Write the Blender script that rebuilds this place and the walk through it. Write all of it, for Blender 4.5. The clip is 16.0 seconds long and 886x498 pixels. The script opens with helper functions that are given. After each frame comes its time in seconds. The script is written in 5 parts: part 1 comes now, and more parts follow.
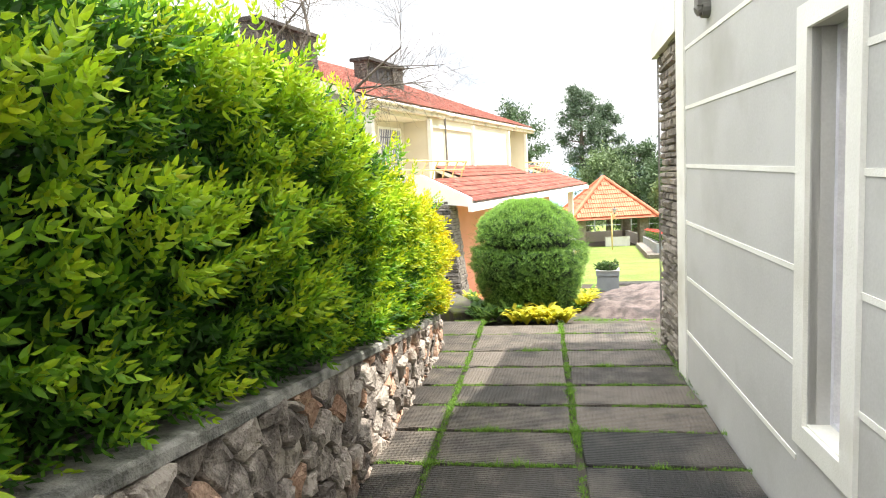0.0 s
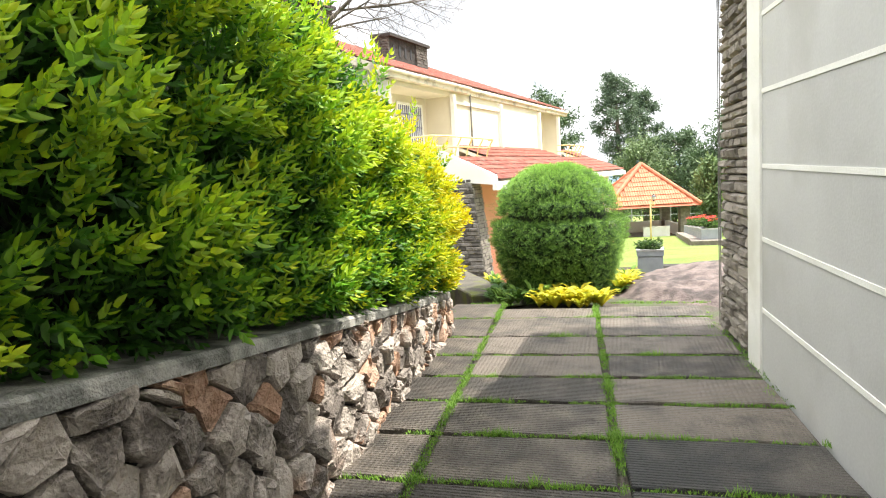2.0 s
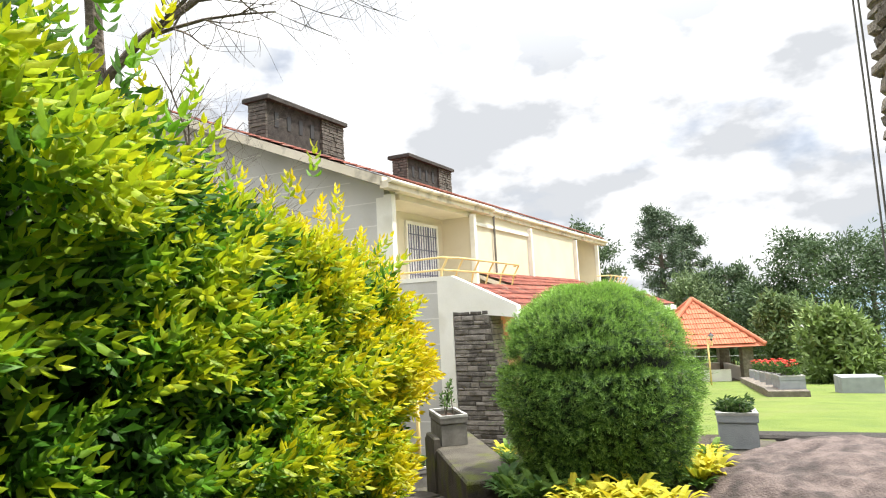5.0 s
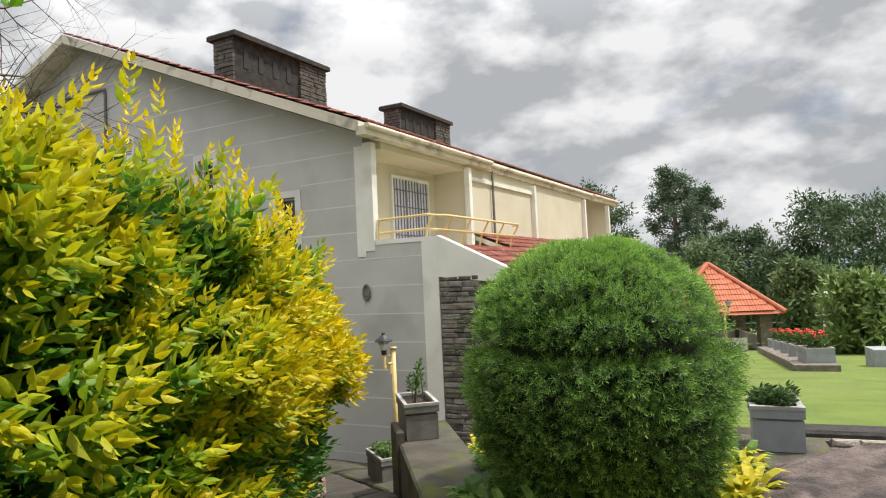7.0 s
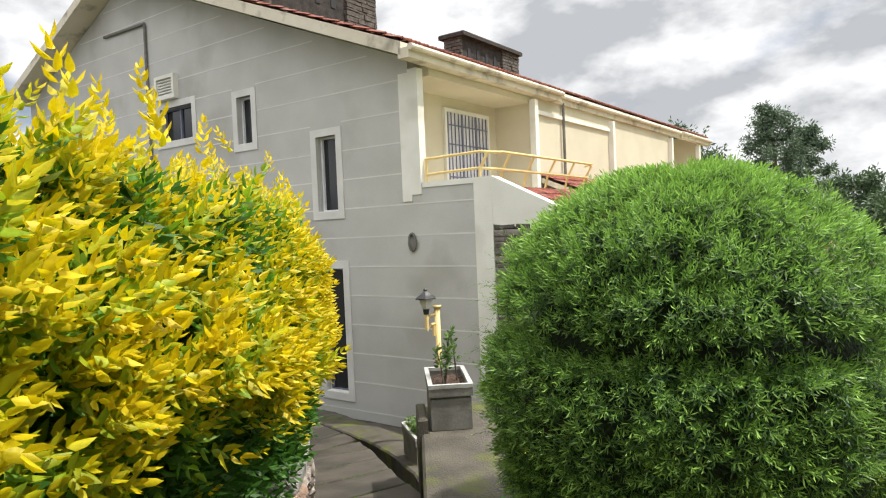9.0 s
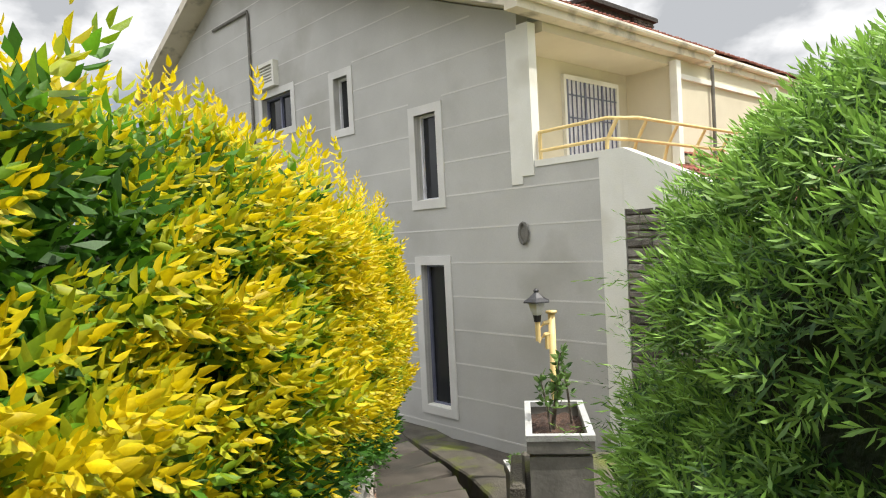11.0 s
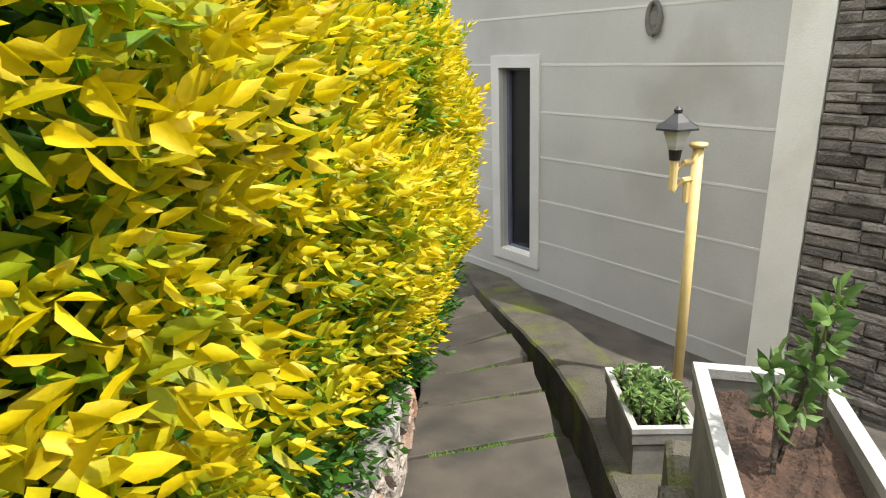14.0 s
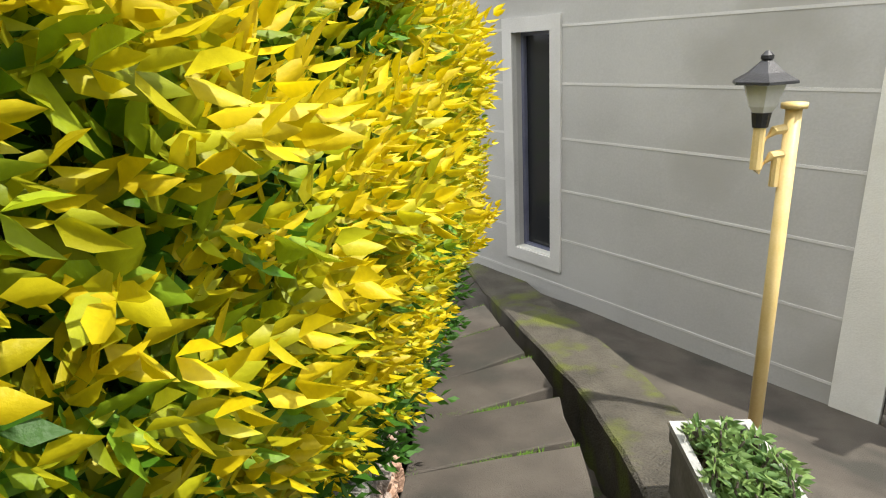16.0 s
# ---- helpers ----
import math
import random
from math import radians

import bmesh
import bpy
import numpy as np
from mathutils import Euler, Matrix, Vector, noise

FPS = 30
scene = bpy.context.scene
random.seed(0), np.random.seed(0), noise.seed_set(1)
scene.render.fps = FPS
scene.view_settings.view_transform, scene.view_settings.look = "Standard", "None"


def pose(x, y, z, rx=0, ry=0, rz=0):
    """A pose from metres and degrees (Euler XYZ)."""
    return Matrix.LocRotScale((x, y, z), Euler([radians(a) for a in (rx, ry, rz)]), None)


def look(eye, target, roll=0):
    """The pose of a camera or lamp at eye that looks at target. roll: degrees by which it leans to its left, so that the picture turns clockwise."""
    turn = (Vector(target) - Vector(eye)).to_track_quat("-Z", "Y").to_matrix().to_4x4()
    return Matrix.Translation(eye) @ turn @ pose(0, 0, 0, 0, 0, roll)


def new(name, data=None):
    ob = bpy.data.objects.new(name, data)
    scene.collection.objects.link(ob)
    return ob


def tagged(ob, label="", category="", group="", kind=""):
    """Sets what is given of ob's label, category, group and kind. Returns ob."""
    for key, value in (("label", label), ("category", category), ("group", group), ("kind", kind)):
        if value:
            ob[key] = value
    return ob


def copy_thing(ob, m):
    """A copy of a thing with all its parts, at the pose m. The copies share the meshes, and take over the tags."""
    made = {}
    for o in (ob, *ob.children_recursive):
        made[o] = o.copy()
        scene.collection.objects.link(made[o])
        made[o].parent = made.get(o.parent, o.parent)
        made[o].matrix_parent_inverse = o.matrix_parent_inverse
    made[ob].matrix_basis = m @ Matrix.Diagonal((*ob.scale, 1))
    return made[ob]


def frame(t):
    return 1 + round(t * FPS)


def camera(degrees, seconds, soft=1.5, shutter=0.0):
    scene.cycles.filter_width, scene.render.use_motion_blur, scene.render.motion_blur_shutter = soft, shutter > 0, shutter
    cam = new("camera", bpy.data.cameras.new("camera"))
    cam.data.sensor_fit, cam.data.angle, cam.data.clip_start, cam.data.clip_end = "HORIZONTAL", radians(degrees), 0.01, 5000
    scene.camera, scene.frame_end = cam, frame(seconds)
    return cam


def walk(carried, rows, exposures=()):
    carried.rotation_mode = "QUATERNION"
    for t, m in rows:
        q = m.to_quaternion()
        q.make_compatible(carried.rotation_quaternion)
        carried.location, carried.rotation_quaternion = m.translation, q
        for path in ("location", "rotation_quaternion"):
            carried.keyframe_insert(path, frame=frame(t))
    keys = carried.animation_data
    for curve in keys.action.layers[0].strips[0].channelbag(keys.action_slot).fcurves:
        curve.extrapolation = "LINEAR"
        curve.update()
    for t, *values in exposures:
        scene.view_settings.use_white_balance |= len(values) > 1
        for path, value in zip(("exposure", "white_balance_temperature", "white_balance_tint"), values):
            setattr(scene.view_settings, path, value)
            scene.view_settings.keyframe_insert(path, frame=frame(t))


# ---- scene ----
cam = camera(72.3, 16.0, soft=1.1)
METRES, EYE, TILT, LEAN, TURN = 12.0, 2.16, 0.0, 0.0, 13.4
ROWS = [
    (0.0, 0.0, 0.0, 0.0, -0.37, -6.63, 3.16),
    (0.5, 0.0019, 0.0263, -0.0159, 0.6, -6.62, 3.12),
    (1.0, 0.0071, 0.0522, -0.0208, 1.31, -6.63, 3.36),
    (1.5, 0.0131, 0.0753, -0.0288, 2.31, -6.58, 3.27),
    (2.0, 0.0193, 0.1028, -0.0413, 2.75, -6.74, 3.59),
    (2.5, 0.0288, 0.137, -0.0512, 3.26, -7.04, 3.44),
    (3.0, 0.0337, 0.1781, -0.0517, 3.9, -6.2, 3.53),
    (3.5, 0.0439, 0.2186, -0.0524, 4.66, -4.34, 3.22),
    (4.0, 0.0456, 0.2583, -0.0537, 5.71, -0.84, 2.69),
    (4.5, 0.0489, 0.2956, -0.0531, 6.34, 6.27, 2.8),
    (7.0, 0.0777, 0.4589, -0.0539, 7.63, 2.98, 2.7),
    (7.5, 0.0817, 0.4867, -0.053, 7.85, -1.51, 3.02),
    (8.0, 0.0885, 0.5149, -0.0524, 8.76, -1.57, 2.78),
    (8.5, 0.0896, 0.549, -0.0545, 11.39, -1.45, 2.57),
    (9.0, 0.0883, 0.5803, -0.055, 14.93, -1.61, 2.42),
    (9.5, 0.085, 0.6101, -0.0553, 19.56, -1.39, 1.98),
    (12.0, 0.042, 0.7688, -0.0752, 30.26, -3.36, 2.07),
    (12.5, 0.0297, 0.7944, -0.0757, 32.43, -9.38, 1.88),
    (13.0, 0.0145, 0.8197, -0.077, 33.46, -15.42, 2.11),
    (13.5, 0.0004, 0.8437, -0.0763, 33.9, -18.79, 2.22),
    (14.0, -0.0176, 0.8642, -0.0785, 34.33, -18.57, 2.43),
    (14.5, -0.0304, 0.8817, -0.0854, 34.6, -18.61, 2.86),
    (15.0, -0.0396, 0.8988, -0.0903, 34.76, -18.6, 2.91),
    (15.5, -0.0522, 0.9184, -0.0971, 35.01, -18.69, 3.03),
    (16.0, -0.0624, 0.9393, -0.1042, 35.22, -18.89, 3.36),
]
walk(cam, [(t, pose(0, 0, EYE, TILT, LEAN, TURN) @ pose(METRES * x, METRES * y, METRES * z, 90 + pitch, roll, yaw)) for t, x, y, z, yaw, pitch, roll in ROWS],
     exposures=[(0.0, 1.12), (3.5, 1.12), (4.5, 0.86), (6.8, -0.22), (7.5, 0.02), (9.5, 0.15), (12.0, 0.12), (13.0, 0.34), (16.0, 0.40)])

# ---- light ----
SUN_TO = Vector((1.0, 0.32, 2.05)).normalized()
sun = new("sun", bpy.data.lights.new("sun", "SUN"))
sun.data.energy, sun.data.angle, sun.data.color = 4.6, radians(0.6), (1.0, 0.95, 0.86)
sun.matrix_world = look((0, 0, 30), Vector((0, 0, 30)) - SUN_TO)

world = bpy.data.worlds.new("world")
scene.world = world
world.use_nodes = True
wn, wl = world.node_tree.nodes, world.node_tree.links
wn.clear()
w_out, w_bg, w_sky = wn.new("ShaderNodeOutputWorld"), wn.new("ShaderNodeBackground"), wn.new("ShaderNodeTexSky")
w_sky.sky_type, w_sky.sun_disc = "NISHITA", False
w_sky.sun_elevation, w_sky.sun_rotation = math.asin(SUN_TO.z), math.atan2(SUN_TO.x, SUN_TO.y)
w_sky.altitude, w_sky.dust_density = 1500, 2.0
# broken cloud cover over the sky, from the direction alone
w_co, w_map = wn.new("ShaderNodeTexCoord"), wn.new("ShaderNodeMapping")
w_map.inputs["Scale"].default_value = (2.0, 2.0, 3.6)
w_map.inputs["Location"].default_value = (0.4, 1.3, 0.25)
w_n1, w_n2 = wn.new("ShaderNodeTexNoise"), wn.new("ShaderNodeTexNoise")
w_n1.inputs["Scale"].default_value, w_n1.inputs["Detail"].default_value, w_n1.inputs["Roughness"].default_value = 1.7, 9, 0.52
w_n2.inputs["Scale"].default_value, w_n2.inputs["Detail"].default_value = 3.6, 8
w_r1, w_r2, w_mix = wn.new("ShaderNodeValToRGB"), wn.new("ShaderNodeValToRGB"), wn.new("ShaderNodeMix")
w_mix.data_type = "RGBA"
w_r1.color_ramp.elements[0].position, w_r1.color_ramp.elements[1].position = 0.2, 0.4
w_r2.color_ramp.elements[0].position, w_r2.color_ramp.elements[1].position = 0.42, 0.60
w_r2.color_ramp.elements[0].color, w_r2.color_ramp.elements[1].color = (6.0, 6.2, 6.5, 1), (11.8, 11.8, 11.9, 1)
wl.new(w_co.outputs["Generated"], w_map.inputs["Vector"])
for n in (w_n1, w_n2):
    wl.new(w_map.outputs["Vector"], n.inputs["Vector"])
wl.new(w_n1.outputs["Fac"], w_r1.inputs["Fac"])
wl.new(w_n2.outputs["Fac"], w_r2.inputs["Fac"])
wl.new(w_r1.outputs["Color"], w_mix.inputs["Factor"])
wl.new(w_sky.outputs["Color"], w_mix.inputs["A"])
wl.new(w_r2.outputs["Color"], w_mix.inputs["B"])
# a clouded sky is about three times as bright overhead as near the horizon
w_sep, w_up, w_gain = wn.new("ShaderNodeSeparateXYZ"), wn.new("ShaderNodeMapRange"), wn.new("ShaderNodeMix")
w_gain.data_type, w_gain.blend_type = "RGBA", "MULTIPLY"
w_gain.inputs["Factor"].default_value = 1
w_up.inputs["From Min"].default_value, w_up.inputs["From Max"].default_value = 0.35, 0.9
w_up.inputs["To Min"].default_value, w_up.inputs["To Max"].default_value = 1.0, 3.2
wl.new(w_co.outputs["Generated"], w_sep.inputs["Vector"])
wl.new(w_sep.outputs["Z"], w_up.inputs["Value"])
wl.new(w_mix.outputs["Result"], w_gain.inputs["A"])
wl.new(w_up.outputs["Result"], w_gain.inputs["B"])
wl.new(w_gain.outputs["Result"], w_bg.inputs["Color"])
w_bg.inputs["Strength"].default_value = 0.085
wl.new(w_bg.outputs["Background"], w_out.inputs["Surface"])


# ---- materials ----
def material(name, low, high, scale=6.0, rough=0.8, bump=0.15, fine=60.0, metal=0.0, spread=0.0, stain=None, stain_at=0.62, stain_scale=1.3, ribs=0.0, leaf=0.0, use_tint=False):
    """Two tones mixed by noise at two scales, with an optional stain colour, relief, ribs, and translucency for leaves."""
    m = bpy.data.materials.new(name)
    m.use_nodes = True
    n, l = m.node_tree.nodes, m.node_tree.links
    b = n["Principled BSDF"]
    b.inputs["Roughness"].default_value, b.inputs["Metallic"].default_value = rough, metal
    co = n.new("ShaderNodeTexCoord")
    geo = n.new("ShaderNodeNewGeometry")
    a, f = n.new("ShaderNodeTexNoise"), n.new("ShaderNodeTexNoise")
    a.inputs["Scale"].default_value, a.inputs["Detail"].default_value = scale, 6
    f.inputs["Scale"].default_value, f.inputs["Detail"].default_value = fine, 4
    for t in (a, f):
        l.new(geo.outputs["Position"], t.inputs["Vector"])
    add = n.new("ShaderNodeMath")
    add.operation = "MULTIPLY_ADD"
    add.inputs[1].default_value, add.inputs[2].default_value = 0.45, -0.22
    l.new(f.outputs["Fac"], add.inputs[0])
    plus = n.new("ShaderNodeMath")
    plus.operation = "ADD"
    l.new(a.outputs["Fac"], plus.inputs[0])
    l.new(add.outputs[0], plus.inputs[1])
    last = plus.outputs[0]
    if spread:
        info = n.new("ShaderNodeObjectInfo")
        sp = n.new("ShaderNodeMath")
        sp.operation = "MULTIPLY_ADD"
        sp.inputs[1].default_value, sp.inputs[2].default_value = spread, -spread / 2
        l.new(info.outputs["Random"], sp.inputs[0])
        s2 = n.new("ShaderNodeMath")
        s2.operation = "ADD"
        l.new(last, s2.inputs[0])
        l.new(sp.outputs[0], s2.inputs[1])
        last = s2.outputs[0]
    ramp = n.new("ShaderNodeValToRGB")
    ramp.color_ramp.elements[0].position, ramp.color_ramp.elements[1].position = 0.3, 0.7
    ramp.color_ramp.elements[0].color, ramp.color_ramp.elements[1].color = (*low, 1), (*high, 1)
    l.new(last, ramp.inputs["Fac"])
    colour = ramp.outputs["Color"]
    if stain:
        s = n.new("ShaderNodeTexNoise")
        s.inputs["Scale"].default_value, s.inputs["Detail"].default_value = stain_scale, 8
        l.new(geo.outputs["Position"], s.inputs["Vector"])
        r = n.new("ShaderNodeValToRGB")
        r.color_ramp.elements[0].position, r.color_ramp.elements[1].position = stain_at - 0.06, stain_at + 0.1
        l.new(s.outputs["Fac"], r.inputs["Fac"])
        x = n.new("ShaderNodeMix")
        x.data_type = "RGBA"
        l.new(r.outputs["Color"], x.inputs["Factor"])
        l.new(colour, x.inputs["A"])
        x.inputs["B"].default_value = (*stain, 1)
        colour = x.outputs["Result"]
    if use_tint:
        at = n.new("ShaderNodeAttribute")
        at.attribute_name = "tint"
        x = n.new("ShaderNodeMix")
        x.data_type, x.blend_type = "RGBA", "MULTIPLY"
        x.inputs["Factor"].default_value = 1
        l.new(at.outputs["Color"], x.inputs["A"])
        l.new(colour, x.inputs["B"])
        colour = x.outputs["Result"]
    l.new(colour, b.inputs["Base Color"])
    if bump:
        bp = n.new("ShaderNodeBump")
        bp.inputs["Strength"].default_value, bp.inputs["Distance"].default_value = min(1, bump * 2), 0.02
        h = f.outputs["Fac"]
        if ribs:
            cmb = n.new("ShaderNodeTexWave")
            cmb.bands_direction = "Y"
            cmb.inputs["Scale"].default_value, cmb.inputs["Distortion"].default_value = ribs, 0.25
            l.new(geo.outputs["Position"], cmb.inputs["Vector"])
            hm = n.new("ShaderNodeMath")
            hm.operation = "MULTIPLY_ADD"
            hm.inputs[1].default_value = 0.6
            across = n.new("ShaderNodeTexWave")
            across.bands_direction = "X"
            across.inputs["Scale"].default_value, across.inputs["Distortion"].default_value = ribs * 0.8, 0.4
            l.new(geo.outputs["Position"], across.inputs["Vector"])
            both = n.new("ShaderNodeMath")
            both.operation = "MULTIPLY_ADD"
            both.inputs[1].default_value = 0.45
            l.new(across.outputs["Fac"], both.inputs[0])
            l.new(cmb.outputs["Fac"], both.inputs[2])
            l.new(both.outputs[0], hm.inputs[0])
            l.new(f.outputs["Fac"], hm.inputs[2])
            h = hm.outputs[0]
        l.new(h, bp.inputs["Height"])
        l.new(bp.outputs["Normal"], b.inputs["Normal"])
    if leaf:
        tr, mx = n.new("ShaderNodeBsdfTranslucent"), n.new("ShaderNodeMixShader")
        l.new(colour, tr.inputs["Color"])
        mx.inputs["Fac"].default_value = leaf
        l.new(b.outputs["BSDF"], mx.inputs[1])
        l.new(tr.outputs["BSDF"], mx.inputs[2])
        l.new(mx.outputs["Shader"], n["Material Output"].inputs["Surface"])
    return m


M_PLASTER = material("grey_plaster", (0.435, 0.43, 0.405), (0.525, 0.52, 0.495), 1.1, 0.85, 0.035, 60, stain=(0.385, 0.375, 0.34), stain_at=0.58, stain_scale=0.8)
M_WHITE = material("white_paint", (0.70, 0.69, 0.62), (0.82, 0.81, 0.75), 1.6, 0.75, 0.08, 80, stain=(0.62, 0.60, 0.52), stain_at=0.63)
M_SURROUND = material("pale_grey_surround", (0.58, 0.57, 0.54), (0.68, 0.67, 0.64), 2.0, 0.8, 0.08, 70)
M_CREAM = material("cream_paint", (0.58, 0.53, 0.40), (0.66, 0.61, 0.47), 1.2, 0.8, 0.06, 70)
M_PEACH = material("peach_paint", (0.62, 0.34, 0.20), (0.70, 0.40, 0.25), 1.2, 0.8, 0.06, 70)
M_BEIGE = material("beige_eave", (0.60, 0.54, 0.42), (0.70, 0.64, 0.52), 2.0, 0.8, 0.1, 60, stain=(0.30, 0.27, 0.21), stain_at=0.6, stain_scale=2.5)
M_SLAB = material("paving_slab", (0.04, 0.034, 0.028), (0.16, 0.134, 0.108), 4.0, 0.68, 0.5, 90, spread=0.45, stain=(0.045, 0.041, 0.036), stain_at=0.6, stain_scale=1.7, ribs=11.0)
M_SLAB_DAMP = material("damp_paving_slab", (0.05, 0.043, 0.036), (0.11, 0.095, 0.08), 3.0, 0.55, 0.45, 120, stain=(0.012, 0.012, 0.011), stain_at=0.44, stain_scale=1.4, ribs=11.0)
M_PATH = material("path_slab", (0.05, 0.042, 0.034), (0.105, 0.09, 0.073), 3.0, 0.85, 0.25, 150, spread=0.25, stain=(0.045, 0.042, 0.034), stain_at=0.56, stain_scale=2.2)
M_SOIL = material("soil", (0.03, 0.018, 0.012), (0.10, 0.055, 0.035), 14, 0.95, 0.5, 70)
M_EARTH = material("earth", (0.045, 0.038, 0.03), (0.10, 0.085, 0.065), 3, 0.95, 0.3, 60, stain=(0.06, 0.09, 0.025), stain_at=0.55, stain_scale=2.0)
M_LAWN = material("lawn", (0.10, 0.155, 0.02), (0.165, 0.22, 0.032), 1.2, 0.9, 0.4, 90, stain=(0.16, 0.19, 0.045), stain_at=0.6, stain_scale=0.5)
M_STONE = material("rubble_stone", (0.12, 0.10, 0.085), (0.46, 0.40, 0.345), 9, 0.85, 0.5, 55, spread=0.5, stain=(0.40, 0.22, 0.13), stain_at=0.62, stain_scale=1.6)
M_STONE_RED = material("rubble_stone_red", (0.33, 0.19, 0.12), (0.56, 0.38, 0.28), 9, 0.85, 0.5, 55, spread=0.4)
M_MORTAR = material("mortar", (0.025, 0.022, 0.02), (0.055, 0.05, 0.044), 12, 0.95, 0.4, 60)
M_LEDGE = material("ledge_stone", (0.09, 0.08, 0.068), (0.26, 0.235, 0.205), 8, 0.8, 0.5, 60, spread=0.5)
M_LEDGE_LIGHT = material("ledge_stone_light", (0.14, 0.122, 0.10), (0.29, 0.255, 0.21), 8, 0.85, 0.5, 60, spread=0.5)
M_SOOT = material("sooty_stone", (0.018, 0.016, 0.014), (0.06, 0.052, 0.046), 7, 0.9, 0.5, 60)
M_SOOT_LIGHT = material("weathered_chimney_stone", (0.05, 0.045, 0.04), (0.15, 0.135, 0.115), 9, 0.9, 0.5, 60)
M_COPING = material("coping_concrete", (0.10, 0.10, 0.085), (0.28, 0.275, 0.25), 7, 0.8, 0.4, 80, stain=(0.46, 0.44, 0.40), stain_at=0.53, stain_scale=6)
M_ROCK = material("boulder_rock", (0.07, 0.05, 0.045), (0.19, 0.145, 0.13), 7, 0.8, 0.5, 55, stain=(0.05, 0.038, 0.034), stain_at=0.54, stain_scale=4.5)
M_TILE = material("clay_tile", (0.15, 0.042, 0.03), (0.33, 0.105, 0.07), 5, 0.85, 0.3, 50, spread=0.5, stain=(0.26, 0.19, 0.15), stain_at=0.64, stain_scale=5)
M_TILE_NEW = material("orange_clay_tile", (0.42, 0.12, 0.06), (0.58, 0.19, 0.10), 2, 0.8, 0.2, 50)
M_BOX = material("grey_planter_concrete", (0.13, 0.125, 0.11), (0.22, 0.21, 0.19), 6, 0.85, 0.06, 45, stain=(0.13, 0.125, 0.11), stain_at=0.6, stain_scale=4)
M_BOX_RIM = material("planter_rim", (0.28, 0.28, 0.265), (0.44, 0.44, 0.42), 6, 0.8, 0.1, 90)
M_BOX_BLUE = material("blue_grey_planter", (0.24, 0.26, 0.28), (0.32, 0.34, 0.36), 5, 0.8, 0.12, 90)
M_YELLOW = material("yellow_tube_paint", (0.70, 0.52, 0.20), (0.78, 0.60, 0.28), 8, 0.45, 0.05, 90)
M_BLACK = material("black_iron", (0.012, 0.012, 0.014), (0.03, 0.03, 0.033), 12, 0.45, 0.1, 90)
M_DARK = material("dark_interior", (0.012, 0.012, 0.013), (0.03, 0.03, 0.032), 3, 0.5, 0.0, 40)
M_FROST = material("frosted_lamp_glass", (0.62, 0.62, 0.60), (0.74, 0.74, 0.72), 6, 0.35, 0.0, 60)
M_CURTAIN = material("white_curtain", (0.62, 0.62, 0.66), (0.78, 0.78, 0.82), 8, 0.9, 0.1, 60)
M_BLUEFRAME = material("blue_grey_frame", (0.12, 0.13, 0.20), (0.18, 0.19, 0.27), 6, 0.5, 0.0, 60)
M_BARK = material("bark", (0.07, 0.055, 0.045), (0.20, 0.165, 0.135), 9, 0.95, 0.5, 50)
M_LEAF = material("hedge_leaf", (0.75, 0.75, 0.75), (1.0, 1.0, 1.0), 20, 0.52, 0.05, 120, leaf=0.42, use_tint=True)
M_NEEDLE = material("bush_foliage", (0.75, 0.75, 0.75), (1.0, 1.0, 1.0), 12, 0.5, 0.0, 120, leaf=0.35, use_tint=True)
M_TREELEAF = material("tree_leaf", (0.7, 0.7, 0.7), (1.0, 1.0, 1.0), 0.6, 0.6, 0.0, 30, leaf=0.2, use_tint=True)
# shade deep in hedge and bush, painted as a near-black skin
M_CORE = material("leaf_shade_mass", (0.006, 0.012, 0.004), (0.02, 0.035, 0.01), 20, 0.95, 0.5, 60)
M_GRASS = material("joint_grass", (0.75, 0.75, 0.75), (1, 1, 1), 9, 0.7, 0.0, 90, leaf=0.3, use_tint=True)
M_RED = material("red_petals", (0.65, 0.03, 0.02), (0.8, 0.07, 0.04), 20, 0.6, 0.0, 60)
M_TERRA = material("terracotta_floor", (0.50, 0.13, 0.07), (0.60, 0.19, 0.11), 2, 0.6, 0.05, 60)
# the haze of distance is put into this blue
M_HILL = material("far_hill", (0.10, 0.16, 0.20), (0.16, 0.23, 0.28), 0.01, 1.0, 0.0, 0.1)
M_MOSS = material("mossy_concrete", (0.05, 0.044, 0.035), (0.11, 0.098, 0.075), 4, 0.9, 0.4, 70, stain=(0.11, 0.125, 0.02), stain_at=0.58, stain_scale=3)
M_STEEL = material("fence_steel", (0.30, 0.32, 0.31), (0.42, 0.44, 0.43), 6, 0.5, 0.0, 40, metal=0.4)

M_GLASS = bpy.data.materials.new("window_glass")
M_GLASS.use_nodes = True
_g = M_GLASS.node_tree.nodes["Principled BSDF"]
_g.inputs["Base Color"].default_value, _g.inputs["Roughness"].default_value = (0.02, 0.022, 0.025, 1), 0.06


